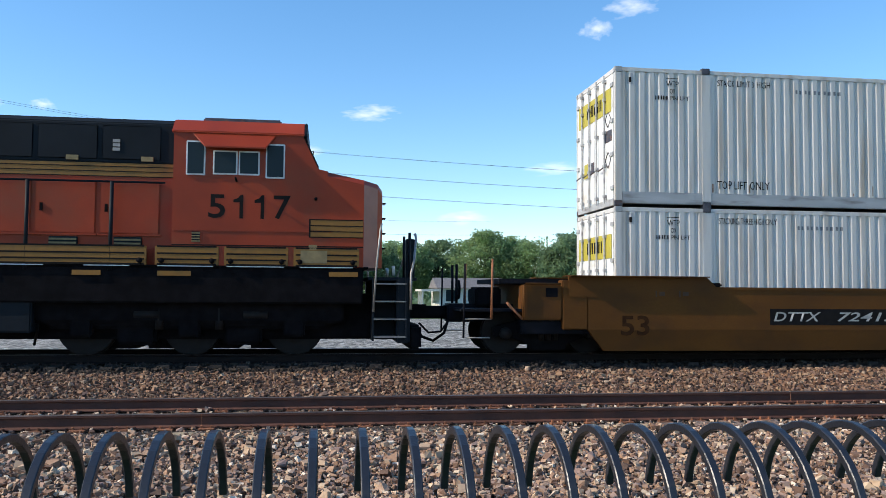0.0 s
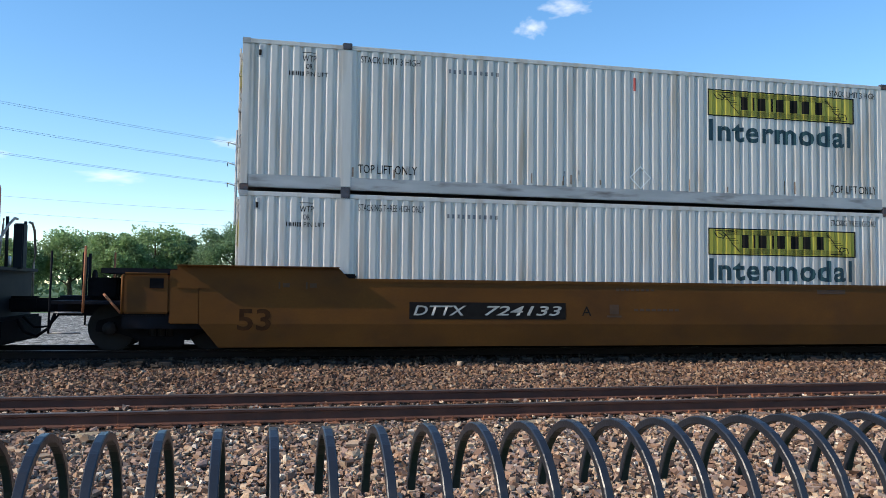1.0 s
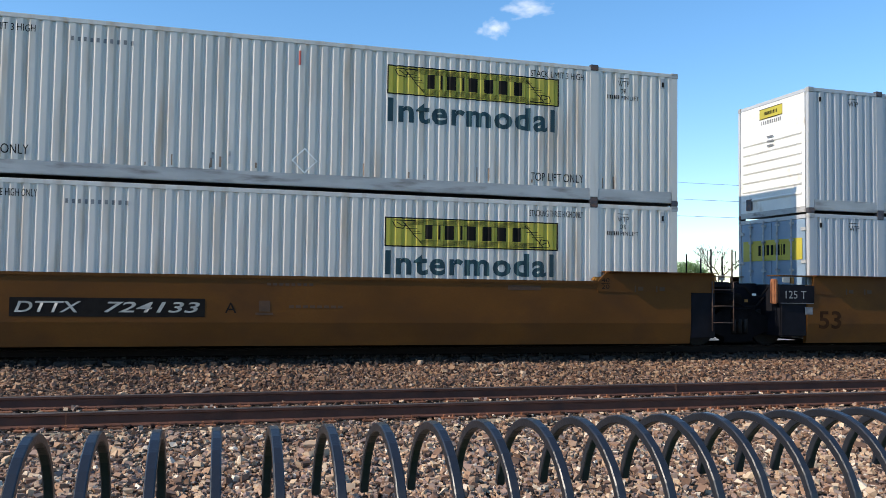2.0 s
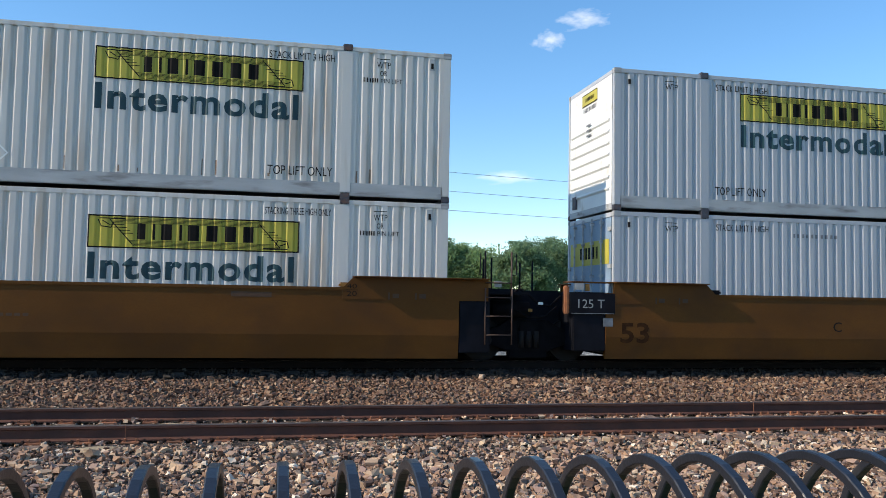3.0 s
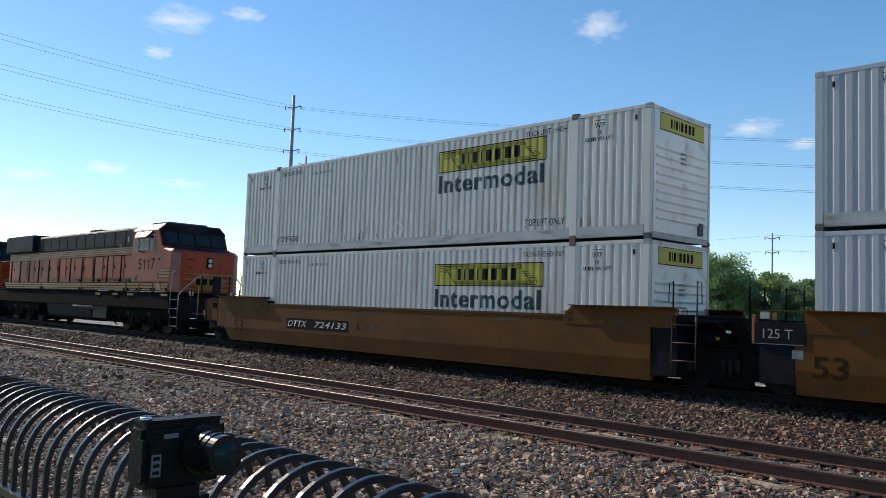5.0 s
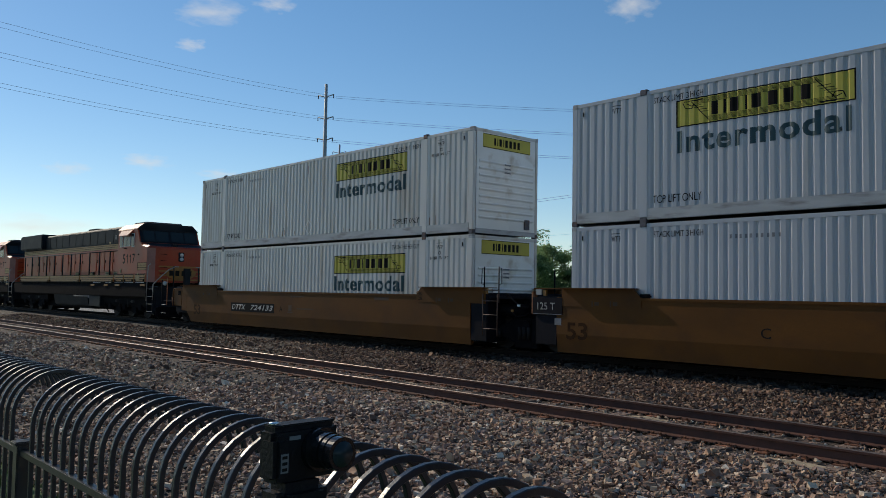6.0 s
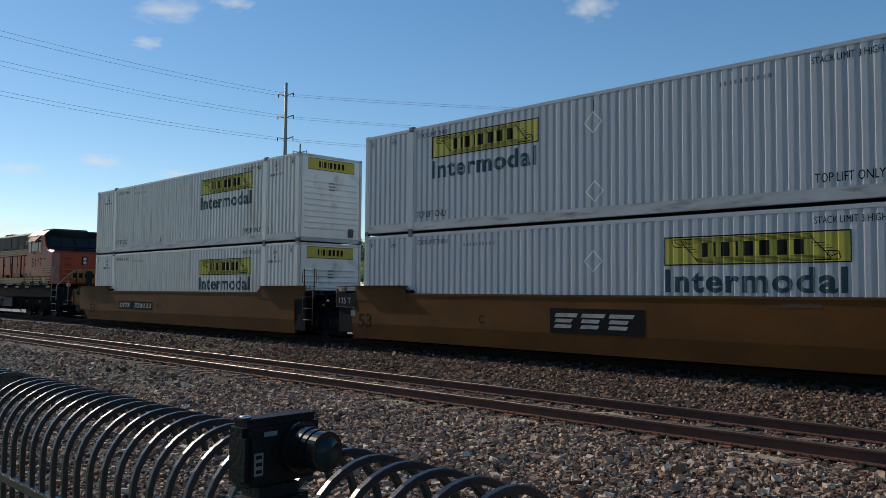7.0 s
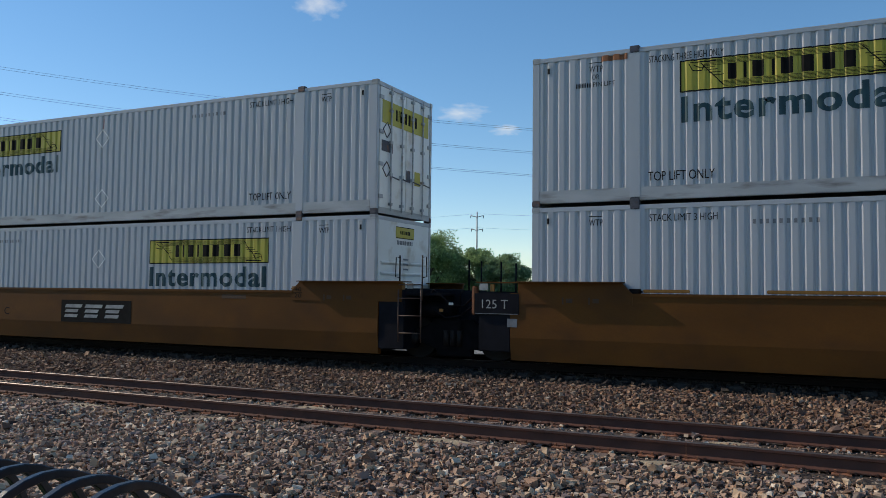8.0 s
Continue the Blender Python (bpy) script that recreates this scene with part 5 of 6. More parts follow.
            if i in (0, 1, 3, 5):
                v = bx("louvre_box", M_LOCODARK, c, x - 0.8, x - 0.3, min(yy, yy + s * 0.07), max(yy, yy + s * 0.07), 1.94, 2.23, bevel=0.01)
                for j in range(4):
                    bx("slat", M_BUFF, v, x - 0.79, x - 0.31, min(yy, yy + s * 0.09), max(yy, yy + s * 0.09), 1.95 + j * 0.07, 1.985 + j * 0.07)
        # walkway hand rail on stanchions
        yr = s * (h - 0.03)
        rod("hand_rail", M_LOCODARK, c, [(-21.6, yr, 3.24), (-4.0, yr, 3.24)], 0.02, 8)
        for i in range(11):
            x = -4.95 - i * 1.47
            rod("stanchion", M_LOCODARK, c, [(x, yr, 1.6), (x, yr, 3.24)], 0.036, 8)
        bx("battery_box", M_LOCODARK, c, -7.9, -6.3, min(s * 1.0, s * 1.42), max(s * 1.0, s * 1.42), 0.45, 1.2, bevel=0.03)
        rod("sand_pipe", M_WHEEL, c, [(-6.2, s * 1.25, 1.2), (-6.25, s * 1.2, 0.5), (-6.4, s * 0.9, 0.2)], 0.025, 8)
        rod("air_reservoir", M_GREYBOX, c, [(-10.4, s * 1.25, 1.0), (-7.9, s * 1.25, 1.0)], 0.17, 16)
    for z in (3.86, 3.94, 4.02):
        bx("small_sticker", M_DULLWHITE, c, -5.02, -4.89, -hh - 0.035, -hh - 0.02, z, z + 0.06)
    for x in (-5.85, -4.5):
        bx("small_sticker", M_BUFF, c, x, x + 0.22, -hh - 0.035, -hh - 0.02, 3.67, 3.76)
    bx("exhaust_stack", M_LOCODARK, c, -11.5, -10.2, -0.4, 0.4, top - 0.02, top + 0.22, bevel=0.04)
    bx("radiator", M_LOCODARK, c, -21.0, -16.5, -1.45, 1.45, 3.7, top + 0.1, bevel=0.06)
    bm = bmesh.new()
    extrude_x(bm, [(-1.45, 1.15), (-1.3, 0.45), (-0.9, 0.28), (0.9, 0.28), (1.3, 0.45), (1.45, 1.15)], -13.9, -8.2, bevel=0.04)
    part("fuel_tank", bm, M_LOCODARK, c)
    # dark filler blocks added so the bright yard does not show between the wheels
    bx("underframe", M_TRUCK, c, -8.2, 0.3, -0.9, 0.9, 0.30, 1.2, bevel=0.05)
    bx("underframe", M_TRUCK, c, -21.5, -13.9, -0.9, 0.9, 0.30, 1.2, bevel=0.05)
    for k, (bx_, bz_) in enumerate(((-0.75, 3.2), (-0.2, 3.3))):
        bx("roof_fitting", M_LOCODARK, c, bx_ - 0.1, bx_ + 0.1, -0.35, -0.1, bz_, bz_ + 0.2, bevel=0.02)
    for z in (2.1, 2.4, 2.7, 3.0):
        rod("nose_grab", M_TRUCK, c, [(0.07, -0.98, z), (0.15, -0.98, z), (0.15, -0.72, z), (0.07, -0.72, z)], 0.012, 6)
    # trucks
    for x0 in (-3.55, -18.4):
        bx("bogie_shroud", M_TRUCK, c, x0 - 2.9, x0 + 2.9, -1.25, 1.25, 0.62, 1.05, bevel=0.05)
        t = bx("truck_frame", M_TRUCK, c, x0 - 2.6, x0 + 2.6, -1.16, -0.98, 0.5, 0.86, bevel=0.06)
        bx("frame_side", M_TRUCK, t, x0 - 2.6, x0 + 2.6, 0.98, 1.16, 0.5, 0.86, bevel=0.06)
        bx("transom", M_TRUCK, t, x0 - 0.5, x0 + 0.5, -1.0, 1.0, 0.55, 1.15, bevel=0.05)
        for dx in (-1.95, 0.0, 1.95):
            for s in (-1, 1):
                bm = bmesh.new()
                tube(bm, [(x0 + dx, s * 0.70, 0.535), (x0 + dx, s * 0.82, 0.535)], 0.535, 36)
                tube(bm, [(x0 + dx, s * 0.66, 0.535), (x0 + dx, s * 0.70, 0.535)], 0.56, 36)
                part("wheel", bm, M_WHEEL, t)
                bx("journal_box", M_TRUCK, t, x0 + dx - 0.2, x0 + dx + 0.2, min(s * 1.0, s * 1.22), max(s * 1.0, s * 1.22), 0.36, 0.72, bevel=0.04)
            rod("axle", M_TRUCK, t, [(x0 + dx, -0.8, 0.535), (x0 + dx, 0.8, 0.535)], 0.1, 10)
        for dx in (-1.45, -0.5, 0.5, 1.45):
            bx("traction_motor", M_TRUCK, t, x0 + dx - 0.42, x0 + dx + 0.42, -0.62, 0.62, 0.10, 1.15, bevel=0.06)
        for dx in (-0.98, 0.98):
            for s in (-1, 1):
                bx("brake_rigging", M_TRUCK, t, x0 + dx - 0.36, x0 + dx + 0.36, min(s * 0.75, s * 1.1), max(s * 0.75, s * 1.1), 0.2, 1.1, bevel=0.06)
        for dx in (-1.0, 1.0):
            for s in (-1, 1):
                rod("brake_cylinder", M_WHEEL, t, [(x0 + dx, s * 1.2, 0.78), (x0 + dx + 0.45, s * 1.2, 0.78)], 0.085, 12)
                rod("spring", M_WHEEL, t, [(x0 + dx * 0.55, s * 1.18, 0.5), (x0 + dx * 0.55, s * 1.18, 0.9)], 0.075, 10)
    return c


first = loco(-4.82, "orange and dark green freight locomotive coupled to the cars")
second = copy_thing(first, Matrix.Translation((-4.82 - 23.0, YT, ZR)))
tagged(second, "second orange and dark green locomotive coupled ahead of the other")
RIDERS.append((second, -4.82 - 23.0, ZR))


# ---- fence ----
FY, FZ, FR = 1.49, 0.75, 0.325      # stems, springing of the arch, its radius


def picket_mesh():
    """Square tube that rises, arches over towards the track and ends in the air."""
    bm = bmesh.new()
    pts = [(FY, -0.42), (FY, 0.2), (FY, FZ)]
    pts += [(FY + FR - FR * math.cos(a), FZ + FR * math.sin(a)) for a in np.linspace(0, radians(171), 17)[1:]]
    w = 0.0145
    rings = []
    for i, (py, pz) in enumerate(pts):
        a, b = pts[max(i - 1, 0)], pts[min(i + 1, len(pts) - 1)]
        d = Vector((0, b[0] - a[0], b[1] - a[1])).normalized()
        nrm = Vector((0, -d.z, d.y))
        rings.append([bm.verts.new(Vector((sx * w, py, pz)) + nrm * (sn * w)) for sx, sn in ((-1, -1), (1, -1), (1, 1), (-1, 1))])
    for q, r in zip(rings, rings[1:]):
        for j in range(4):
            bm.faces.new((q[j], q[(j + 1) % 4], r[(j + 1) % 4], r[j]))
    bm.faces.new(rings[0])
    bm.faces.new(rings[-1])
    bmesh.ops.recalc_face_normals(bm, faces=bm.faces)
    edges = [e for e in bm.edges if len(e.link_faces) == 2 and e.calc_face_angle(0) > 1.0]
    bmesh.ops.bevel(bm, geom=edges, offset=0.0035, segments=1, affect="EDGES")
    return mesh_of("picket", bm, M_FENCE)


def fence():
    f = tagged(empty("fence", 0, 0, 0), "black steel picket fence with tops arched over towards the tracks", "fence", kind="")
    pk = picket_mesh()
    posts = (-29.0, -20.1, -11.1, 2.7)
    gap = -6.30      # a picket is missing here
    x = -28.7
    i = round((-4.624 - x) / 0.1690)
    x = -4.624 - i * 0.1690
    while x < 5.5:
        if min(abs(x - p) for p in posts) > 0.12 and abs(x - gap) > 0.085:
            o = new("picket", pk)
            o.parent = f
            o.location = (x, 0, 0)
        x += 0.1690
    for a, b in zip(posts, posts[1:]):
        for z in (0.535, -0.22):
            bm = bmesh.new()
            box(bm, a + 0.04, b - 0.04, FY - 0.028, FY + 0.028, z - 0.025, z + 0.025, bevel=0.005)
            part("rail", bm, M_FENCE, f)
    for p in posts:
        bm = bmesh.new()
        box(bm, p - 0.05, p + 0.05, FY - 0.05, FY + 0.05, -0.45, 0.585, bevel=0.005)
        o = part("post", bm, M_FENCE, f)
        bm = bmesh.new()
        box(bm, p - 0.07, p + 0.07, FY - 0.07, FY + 0.07, 0.585, 0.615, bevel=0.008)
        part("post_cap", bm, M_FENCE, o)
    return f


fence()


# ---- camera on a tripod ----
def tripod_camera():
    base = (-5.372, 0.205, 1.557)
    t = tagged(empty("tripod", base[0], base[1], base[2] - 0.020), "black tripod with a bright head standing behind the fence", "tripod")
    foot = float(level(0, base[1])) - (base[2] - 0.020)
    rod("center_column", M_CAMBODY, t, [(0, 0, -0.75), (0, 0, -0.05)], 0.014, 12)
    bx("head", M_CAMBODY, t, -0.024, 0.024, -0.03, 0.03, -0.09, 0.0, bevel=0.01)
    bx("head_plate", M_SILVER, t, -0.016, 0.016, -0.09, 0.01, -0.075, -0.066, bevel=0.003, label="bright aluminium plate")
    rod("pan_handle", M_CAMBODY, t, [(0.0, -0.02, -0.05), (-0.05, -0.16, -0.15)], 0.008, 8)
    rod("clamp_knob", M_CAMBODY, t, [(0.024, 0.02, -0.04), (0.05, 0.035, -0.045)], 0.011, 10)
    bx("shoulder", M_CAMBODY, t, -0.04, 0.04, -0.04, 0.04, -0.75, -0.67, bevel=0.018)
    for k in range(3):
        a = radians(20 + 120 * k)
        dx, dy = math.cos(a), math.sin(a)
        g = rod("leg", M_CAMBODY, t, [(0.03 * dx, 0.03 * dy, -0.7), (0.36 * dx, 0.36 * dy, foot)], 0.014, 10, r1=0.009)
        rod("rubber_foot", M_CAMBODY, g, [(0.355 * dx, 0.355 * dy, foot + 0.02), (0.362 * dx, 0.362 * dy, foot - 0.005)], 0.013, 8)
    c = tagged(empty("compact_camera", *base), "black compact camera with a ringed zoom lens on a tripod", "camera")
    c.matrix_world = pose(*base, 0, 0, -86)
    # width along x, lens towards +y
    bx("body", M_CAMBODY, c, -0.047, 0.036, -0.016, 0.012, -0.020, 0.036, bevel=0.005)
    bx("grip", M_CAMBODY, c, 0.019, 0.037, -0.01, 0.018, -0.018, 0.028, bevel=0.005)
    bx("top_plate", M_CAMBODY, c, -0.044, 0.033, -0.013, 0.009, 0.0355, 0.0380, bevel=0.0012)
    rod("shutter_button", M_SILVER, c, [(0.028, 0.0, 0.038), (0.028, 0.0, 0.0405)], 0.005, 14)
    bx("maker_bar", M_FAINT, c, 0.003, 0.017, 0.0121, 0.0124, 0.0225, 0.0265)
    bx("sticker", M_FAINT, c, 0.022, 0.031, 0.0181, 0.0186, -0.008, 0.011, label="small grey-white sticker")
    for k in range(3):
        bx("sticker_bar", M_BLACK, c, 0.0235, 0.0295, 0.0186, 0.0189, -0.006 + k * 0.006, -0.003 + k * 0.006)
    for q0, q1, r in ((0.008, 0.020, 0.0225), (0.020, 0.033, 0.0190), (0.034, 0.041, 0.0180), (0.042, 0.052, 0.0172)):
        bm = bmesh.new()
        tube(bm, [(-0.020, q0, 0.010), (-0.020, q1, 0.010)], r, 36)
        bmesh.ops.bevel(bm, geom=[e for e in bm.edges if e.is_manifold and e.calc_face_angle(0) > 1.0], offset=0.001, segments=2, affect="EDGES")
        part("lens_ring", bm, M_CAMGLOSS, c)
    rod("lens_glass", M_GLASS, c, [(-0.020, 0.0521, 0.010), (-0.020, 0.0525, 0.010)], 0.013, 24)


tripod_camera()


# ---- poles and wires ----
def steel_pole(x, y, h, arms, yaw, label, r=0.22, material=None):
    p = tagged(empty("utility_pole", x, y, level(x, y)), label, "utility pole", "utility poles")
    p.matrix_world = pose(x, y, float(level(x, y)), 0, 0, yaw)
    rod("shaft", material or M_POLE, p, [(0, 0, -0.3), (0, 0, h * 0.5), (0, 0, h)], r, 12, r1=r * 0.45)
    for z, w in arms:
        a = rod("cross_arm", M_POLE, p, [(-w, 0, z + 0.15), (0, 0, z - 0.1), (w, 0, z + 0.15)], 0.06, 8)
        for s in (-1, 1):
            rod("insulator", M_WHEEL, a, [(s * w, 0, z + 0.15), (s * w, 0, z - 0.25)], 0.05, 8)
    return p


def wire(a, b, sag=0.9, r=0.011):
    bm = bmesh.new()
    a, b = Vector(a), Vector(b)
    pts = [a.lerp(b, i / 14) - Vector((0, 0, 4 * sag * (i / 14) * (1 - i / 14))) for i in range(15)]
    tube(bm, pts, r, 4)
    return tagged(part("overhead_wire", bm, M_WIRE), "thin dark overhead wire strung between poles", "wire", "overhead wires")


A_, P_ = (-77.6, 48.1, 24.0), (-7.0, 88.75, 18.2)
steel_pole(A_[0], A_[1], 24.3, [(23.0, 0.9), (20.6, 0.9), (18.3, 0.9)], 30, "tall tapered steel pole carrying three levels of wires", 0.34)
steel_pole(P_[0], P_[1], 18.5, [(17.0, 0.9), (14.8, 0.9), (12.6, 0.9)], 10, "tall slender steel pole with short cross arms", 0.22)
steel_pole(-103.0, 67.5, 23.6, [(22.4, 1.0), (19.5, 0.9), (16.8, 0.9)], 40, "tall steel pole with bracket arms behind the other", 0.3)
steel_pole(-48.5, 150.0, 13.0, [(12.2, 1.0), (11.2, 1.0)], 0, "distant wooden pole with cross arms above the trees", 0.2, M_WOODPOLE)
steel_pole(-50.8, 106.0, 13.6, [(12.9, 0.9), (11.0, 0.8)], 20, "distant pole with bracket arms above the trees", 0.18)
steel_pole(-31.5, 140.0, 10.5, [(9.9, 0.9)], 10, "distant wooden pole with one cross arm", 0.16, M_WOODPOLE)
steel_pole(7.5, 130.0, 9.4, [(8.9, 0.9), (8.2, 0.9)], 0, "distant wooden pole with cross arms behind the yard", 0.16, M_WOODPOLE)
steel_pole(-4.4 - 39, 52.0, 10.5, [(9.9, 0.8)], 20, "wooden pole beyond the train", 0.14, M_WOODPOLE)
for k, s in ((0, -1), (0, 1), (1, -1), (1, 1), (2, -1), (2, 1)):
    za, zp = 22.7 - 2.4 * k, 16.8 - 2.2 * k
    a = (A_[0] + s * 0.75, A_[1] + s * 0.45, za)
    wire(a, (P_[0] + s * 0.9, P_[1] + s * 0.15, zp), 1.2)
    wire(a, (-74 + s * 0.6, 2.0 + s * 0.4, za + 0.4), 0.8)
    wire((P_[0] + s * 0.9, P_[1] + s * 0.15, zp), (90 + s, 96, zp - 0.2), 1.0)
for z in (9.2, 9.0):
    wire((-130, 62, z + 2.2), (-43.4, 52, z + 0.9), 0.6)
for z in (13.0, 11.0):
    wire((-50.8, 106.0, z), (20, 118.0, z - 1.0), 0.8)
    wire((-50.8, 106.0, z), (-140, 112.0, z), 0.8)


# ---- trees, houses and distance ----
def tree(name, h, spread, leaf, label, seed, n=2600, dens=1.0):
    n = int(n * 4.4)
    rng = np.random.default_rng(seed)
    t = tagged(empty(name, 0, 0, 0), label, "tree", "trees beyond the yard")
    bm = bmesh.new()
    tube(bm, [(0, 0, -0.2), (0.1, 0.05, h * 0.25), (0.0, 0.1, h * 0.55), (0.1, 0, h * 0.85)], h * 0.035, 8, r1=0.04)
    tips = []
    for i in range(14):
        a = rng.uniform(0, 6.283)
        z0 = h * rng.uniform(0.18, 0.6)
        rr = spread * rng.uniform(0.5, 1.0) * (1 - 0.35 * max(0, z0 / h - 0.3))
        tip = (rr * math.cos(a), rr * math.sin(a), min(h * 0.94, z0 + h * rng.uniform(0.12, 0.38)))
        mid = (tip[0] * 0.5, tip[1] * 0.5, (z0 + tip[2]) / 2 + 0.1)
        tube(bm, [(0, 0, z0), mid, tip], h * 0.012, 5, r1=0.02)
        tips.append(tip)
    part("trunk", bm, M_BARK, t)
    # many small clumps fill an uneven dome, denser towards its outside
    for _ in range(64):
        a, e = rng.uniform(0, 6.283), math.asin(rng.uniform(-0.55, 1.0))
        k = rng.uniform(0.45, 1.0) ** 0.5 * rng.uniform(0.82, 1.08)
        tips.append((spread * k * math.cos(e) * math.cos(a), spread * k * math.cos(e) * math.sin(a), h * (0.52 + 0.44 * k * math.sin(e))))
    tips = np.array(tips)
    cl = rng.integers(0, len(tips), n)
    sig = spread * rng.uniform(0.09, 0.17, len(tips))[cl]
    p = tips[cl] + np.clip(rng.normal(0, 1, (n, 3)), -1.7, 1.7) * sig[:, None] * np.array([1.0, 1.0, 0.75])
    p[:, 2] = np.clip(p[:, 2], h * 0.06, h * 1.03)
    s = rng.uniform(0.09, 0.19, n) * dens
    d1 = rng.normal(0, 1, (n, 3))
    d1 /= np.linalg.norm(d1, axis=1)[:, None]
    d2 = np.cross(d1, rng.normal(0, 1, (n, 3)))
    d2 /= np.linalg.norm(d2, axis=1)[:, None]
    q = np.stack([p - d1 * s[:, None], p - d2 * s[:, None] * 0.55, p + d1 * s[:, None], p + d2 * s[:, None] * 0.55], 1)
    me = bpy.data.meshes.new("crown")
    me.from_pydata(q.reshape(-1, 3).tolist(), [], np.arange(n * 4).reshape(-1, 4).tolist())
    me.materials.append(leaf)
    o = new("crown", me)
    o.parent = t
    return t


KINDS = [tree("broadleaf_tree", 8.6, 3.6, M_LEAF, "round fresh-green broadleaf tree beyond the yard", 21, 4200),
         tree("broadleaf_tree", 9.4, 4.6, M_LEAF_D, "broad dark-green tree beyond the yard", 22, 5600),
         tree("broadleaf_tree", 7.0, 3.0, M_LEAF_D, "small dark-green tree beyond the yard", 23, 3600),
         tree("broadleaf_tree", 7.4, 3.4, M_LEAF, "low bright-green tree with thin branches", 24, 2600),
         tree("broadleaf_tree", 10.6, 4.0, M_LEAF, "tall open-crowned green tree beyond the yard", 25, 4600)]
# place, kind and size of each tree
SPOTS = [(0.5, 88, 2, 0.92), (4.5, 94, 0, 0.85), (13.5, 90, 0, 1), (18.0, 90, 3, 1), (21.5, 84, 2, 1), (27, 90, 1, 0.9), (34, 86, 0, 0.8), (-6.4, 84, 1, 0.76), (-12, 90, 2, 0.86), (-18, 84, 0, 0.78),
         (-23, 88, 3, 0.8), (-27.5, 84, 0, 0.70), (-33, 90, 2, 0.88), (-38.5, 84, 0, 0.68), (-44, 78, 4, 0.76), (-41, 83, 0, 0.8), (-36, 80, 2, 0.75), (-15, 88, 3, 0.85), (-2.5, 88, 2, 0.85), (-49, 84, 2, 0.95), (-55, 80, 0, 0.9), (-60, 76, 1, 0.85), (-30, 96, 4, 0.62), (9, 98, 2, 1), (-1.5, 98, 0, 0.8),
         (-67, 72, 0, 0.9), (-75, 74, 1, 0.9), (-84, 70, 2, 1), (-64, 60, 4, 0.8), (57, 112, 2, 0.6), (66, 110, 3, 0.7), (-95, 78, 0, 1), (-110, 84, 1, 1)]
used = set()
rt = random.Random(4)
for x, yv, k, size in SPOTS:
    m = pose(x, yv, -0.3, 0, 0, rt.uniform(0, 360)) @ Matrix.Scale(size * 1.13, 4)
    if k not in used:
        KINDS[k].matrix_basis = m
        used.add(k)
    else:
        copy_thing(KINDS[k], m)


def bare_tree(x, y, h):
    """A leafless tree: a trunk that forks again and again."""
    rng = random.Random(41)
    t = tagged(empty("bare_tree", x, y, -0.3), "leafless grey-brown tree with thin forking branches", "tree", "trees beyond the yard")
    bm = bmesh.new()

    def fork(p, d, n, r, depth):
        q = p + d * n
        tube(bm, [p, (p + q) / 2 + Vector((rng.gauss(0, 0.05), rng.gauss(0, 0.05), 0)) * n, q], r, 5, r1=r * 0.62, cap=False)
        if depth:
            for _ in range(3):
                e = (d + Vector((rng.gauss(0, 0.5), rng.gauss(0, 0.5), rng.uniform(-0.1, 0.3)))).normalized()
                fork(q, e, n * rng.uniform(0.6, 0.82), r * 0.62, depth - 1)

    fork(Vector((0, 0, 0)), Vector((0, 0, 1)), h * 0.30, 0.16, 5)
    part("trunk", bm, M_BARK, t)


def palm_tree(x, y, h):
    t = tagged(empty("palm_tree", x, y, -0.3), "small palm with a tuft of drooping dark fronds", "tree", "trees beyond the yard")
    rod("trunk", M_BARK, t, [(0, 0, -0.2), (0.1, 0, h * 0.5), (0, 0, h)], 0.2, 8, r1=0.14)
    rng = random.Random(43)
    for i in range(22):
        a, up = rng.uniform(0, 6.283), rng.uniform(-0.5, 1.1)
        bm = bmesh.new()
        pts = [Vector((math.cos(a) * k * 1.7, math.sin(a) * k * 1.7, h + up * k * 1.2 - 1.1 * k * k)) for k in np.linspace(0, 1, 6)]
        tube(bm, pts, 0.025, 4, r1=0.008)
        side = Vector((-math.sin(a), math.cos(a), 0))
        for p, q in zip(pts, pts[1:]):
            for s in (-1, 1):
                for k in (0.0, 0.5):
                    r = p.lerp(q, k)
                    bm.faces.new([bm.verts.new(v) for v in (r, p.lerp(q, k + 0.3), r + side * (s * 0.42) + (q - p) * 0.6 - Vector((0, 0, 0.16)))])
        part("frond", bm, M_LEAF_D, t)


bare_tree(50.6, 80, 8.0)
palm_tree(21.6, 104, 8.2)


def hedge():
    """The far belt of low scrub behind the trees."""
    rng = np.random.default_rng(31)
    n = 26000
    x = rng.uniform(-260, 160, n)
    y = rng.uniform(118, 128, n)
    top = 3.2 + 1.6 * np.sin(x * 0.13) + 1.0 * np.sin(x * 0.41 + 1) + 0.7 * np.sin(x * 1.1)
    z = -0.3 + np.clip(top, 1.0, 7) * rng.uniform(0, 1, n) ** 0.7
    s = rng.uniform(0.3, 0.6, n)
    d1 = rng.normal(0, 1, (n, 3))
    d1 /= np.linalg.norm(d1, axis=1)[:, None]
    d2 = np.cross(d1, rng.normal(0, 1, (n, 3)))
    d2 /= np.linalg.norm(d2, axis=1)[:, None]
    p = np.stack([x, y, z], -1)
    q = np.stack([p - d1 * s[:, None], p - d2 * s[:, None] * 0.6, p + d1 * s[:, None], p + d2 * s[:, None] * 0.6], 1)
    me = bpy.data.meshes.new("distant_scrub")
    me.from_pydata(q.reshape(-1, 3).tolist(), [], np.arange(n * 4).reshape(-1, 4).tolist())
    me.materials.append(M_LEAF_D)
    tagged(new("distant_scrub", me), "dark-green belt of distant scrub and small trees", "scrub", kind="stuff")


hedge()


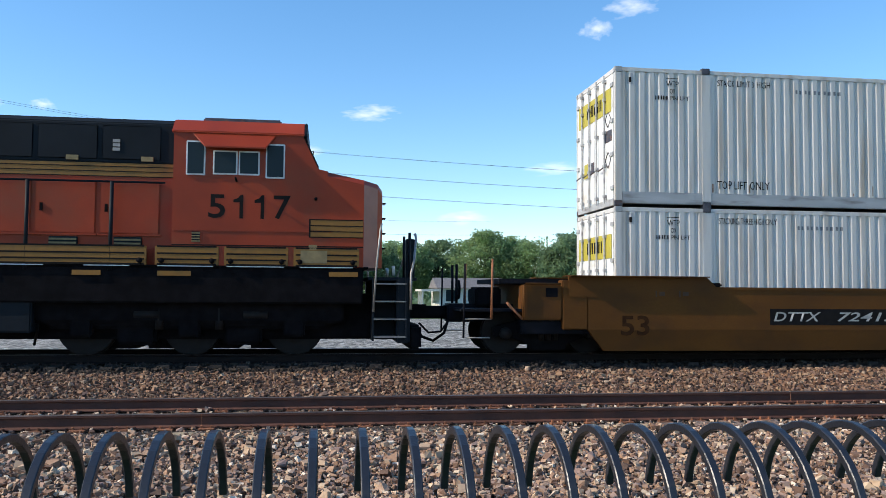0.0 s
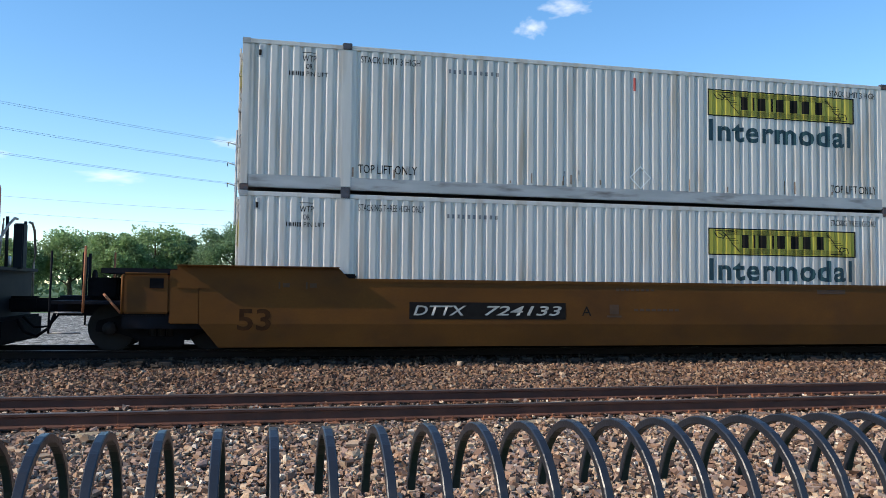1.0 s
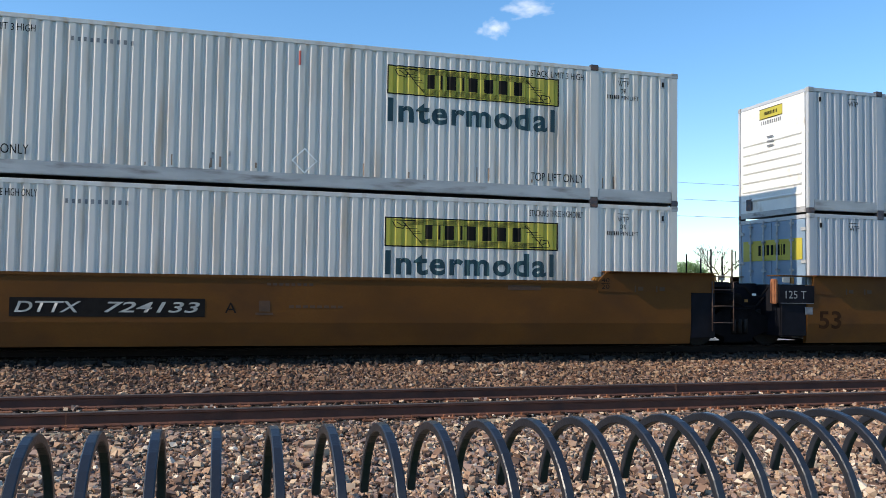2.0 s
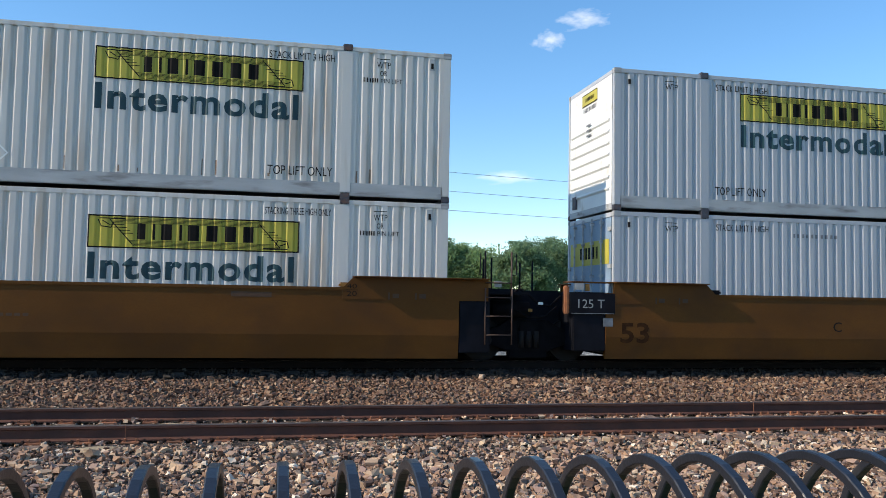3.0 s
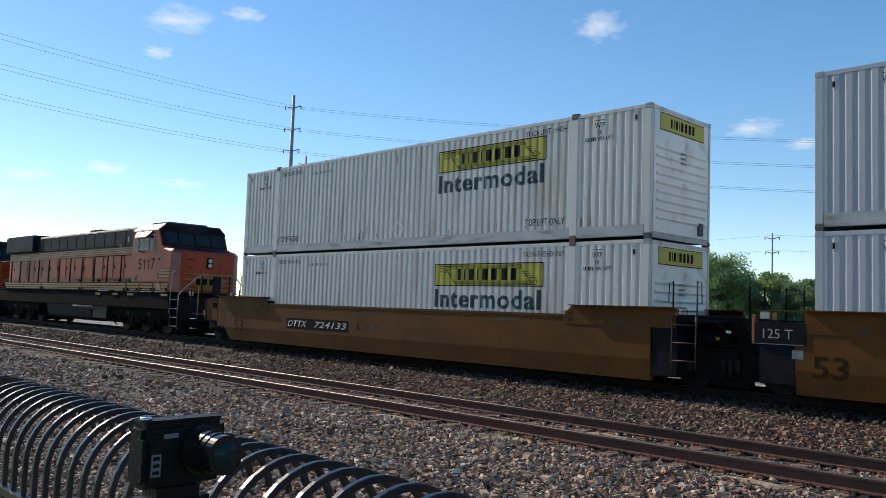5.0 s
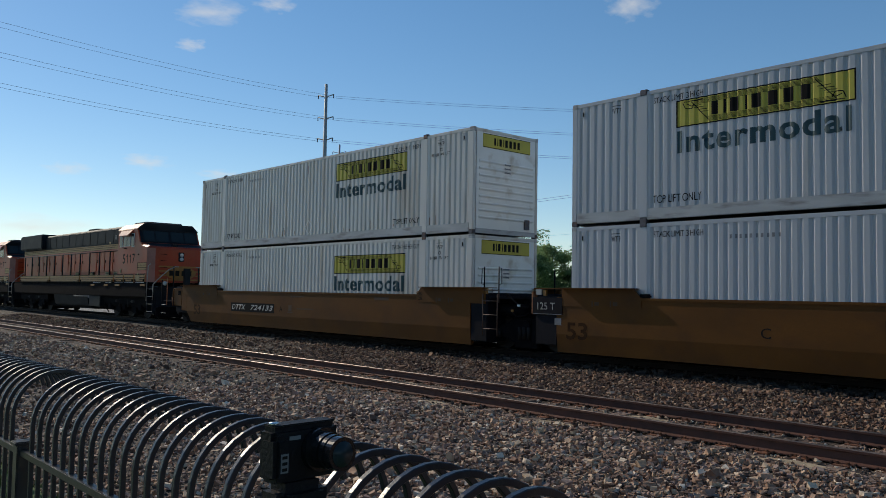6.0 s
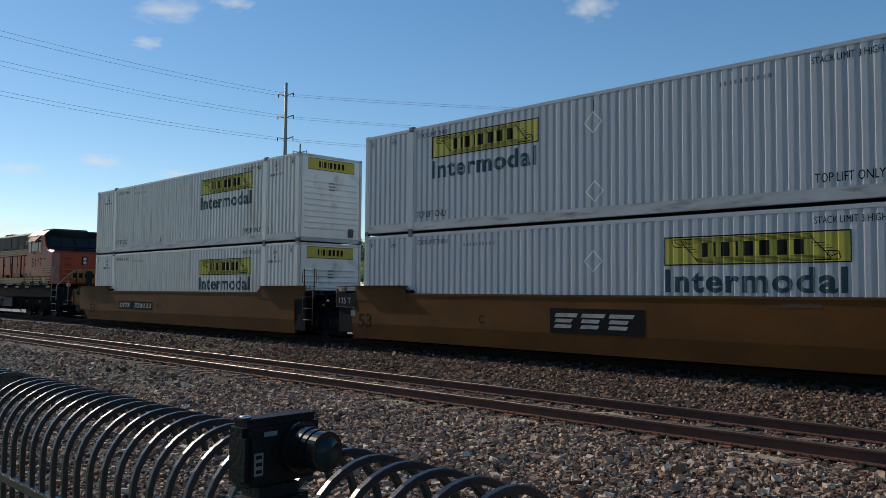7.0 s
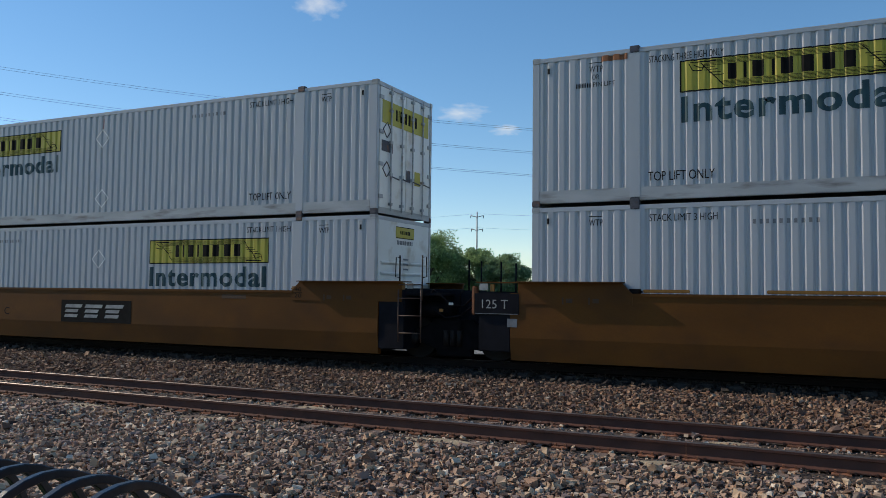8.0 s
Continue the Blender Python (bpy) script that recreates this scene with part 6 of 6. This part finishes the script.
def house(x, y, w, d, h, roof_h, label, yaw=0):
    o = tagged(empty("house", x, y, -0.3), label, "house")
    o.matrix_world = pose(x, y, -0.3, 0, 0, yaw)
    bx("wall", M_SIDING, o, -w / 2, w / 2, -d / 2, d / 2, 0, h)
    bm = bmesh.new()
    extrude_x(bm, [(-d / 2 - 0.4, h - 0.05), (0, h + roof_h), (d / 2 + 0.4, h - 0.05)], -w / 2 - 0.3, w / 2 + 0.3)
    part("roof", bm, M_ROOF, o)
    for i in range(3):
        xx = -w / 2 + w * (i + 0.5) / 3
        wd = bx("window", M_GLASS, o, xx - 0.45, xx + 0.45, -d / 2 - 0.03, -d / 2 + 0.02, 0.9, 2.0)
        bx("frame", M_SIDING, wd, xx - 0.53, xx + 0.53, -d / 2 - 0.05, -d / 2 - 0.031, 2.0, 2.08)
    p = bx("porch", M_SIDING, o, -w / 2 - 1.8, -w / 2, -d / 2 - 0.5, d / 2 - 1, h - 0.35, h - 0.15)
    for yy in (-d / 2 - 0.4, -d / 2 + 1.2, -d / 2 + 2.8):
        bx("porch_post", M_SIDING, p, -w / 2 - 1.75, -w / 2 - 1.6, yy, yy + 0.15, 0, h - 0.35)
    return o


house(9.4, 79, 6.4, 6, 2.2, 1.0, "small pale house with a porch under the trees")
house(-9.5, 97, 7.0, 6, 2.5, 1.3, "low pale house half hidden by trees", 10)


def parked_car(x, y, label):
    c = tagged(empty("parked_car", x, y, -0.3), label, "car", "parked cars")
    bm = bmesh.new()
    extrude_y(bm, [(-2.1, 0.3), (-2.15, 0.75), (-1.3, 0.95), (-0.8, 1.42), (0.7, 1.45), (1.3, 0.98), (2.1, 0.85), (2.15, 0.35)], -0.85, 0.85, bevel=0.08)
    part("body", bm, M_CARPAINT, c)
    for s in (-1, 1):
        bx("side_glass", M_GLASS, c, -0.75, 0.75, min(s * 0.84, s * 0.87), max(s * 0.84, s * 0.87), 1.0, 1.36)
        for xx in (-1.35, 1.35):
            rod("wheel", M_CAMBODY, c, [(xx, s * 0.7, 0.32), (xx, s * 0.88, 0.32)], 0.32, 18)


parked_car(-3.2, 72, "dark car parked on the grass beyond the yard")
parked_car(14.5, 72, "dark car parked beside the pale house")


def cloud(name, d, w, h):
    """A small far cloud, a soft-edged patch of sky."""
    v = Vector(d).normalized()
    side = v.cross(Vector((0, 0, 1))).normalized()
    up = side.cross(v)
    me = bpy.data.meshes.new("cloud")
    c = v * 3000
    me.from_pydata([c + side * (sx * w) + up * (sz * h) for sx, sz in ((-1, -1), (1, -1), (1, 1), (-1, 1))], [], [(0, 1, 2, 3)])
    uv = me.uv_layers.new(name="UVMap")
    for i, q in enumerate(((-1, -1), (1, -1), (1, 1), (-1, 1))):
        uv.data[i].uv = q
    me.materials.append(M_CLOUD)
    ob = new("backdrop_cloud", me)
    ob.visible_shadow = False
    return tagged(ob, "small white fair-weather cloud far off in the blue sky", "cloud", "clouds", "structure")


def toward(yaw, elev):
    a, e = radians(yaw), radians(elev)
    return (-math.sin(a) * math.cos(e), math.cos(a) * math.cos(e), math.sin(e))


for yaw, el, w, h in CLOUDS:
    cloud("cloud", toward(yaw, el), 3000 * radians(w), 3000 * radians(h))

track_bed("railway_track", YN, 0.0, -42.0, 24.0, 0.5, "wooden ties with rusty plates and spikes in tan ballast", 1)
track_bed("railway_track", YT, ZR, -40.0, 24.0, 0.5, "wooden ties under the passing train, black with oil and painted-in shade", 2, M_TIE_OIL_SHADE, M_SPIKE)


# ---- movement ----
def motions():
    for ob, u, z in RIDERS:
        walk(ob, [(t, pose(u - s, YT, z)) for t, s in RUN])


motions()
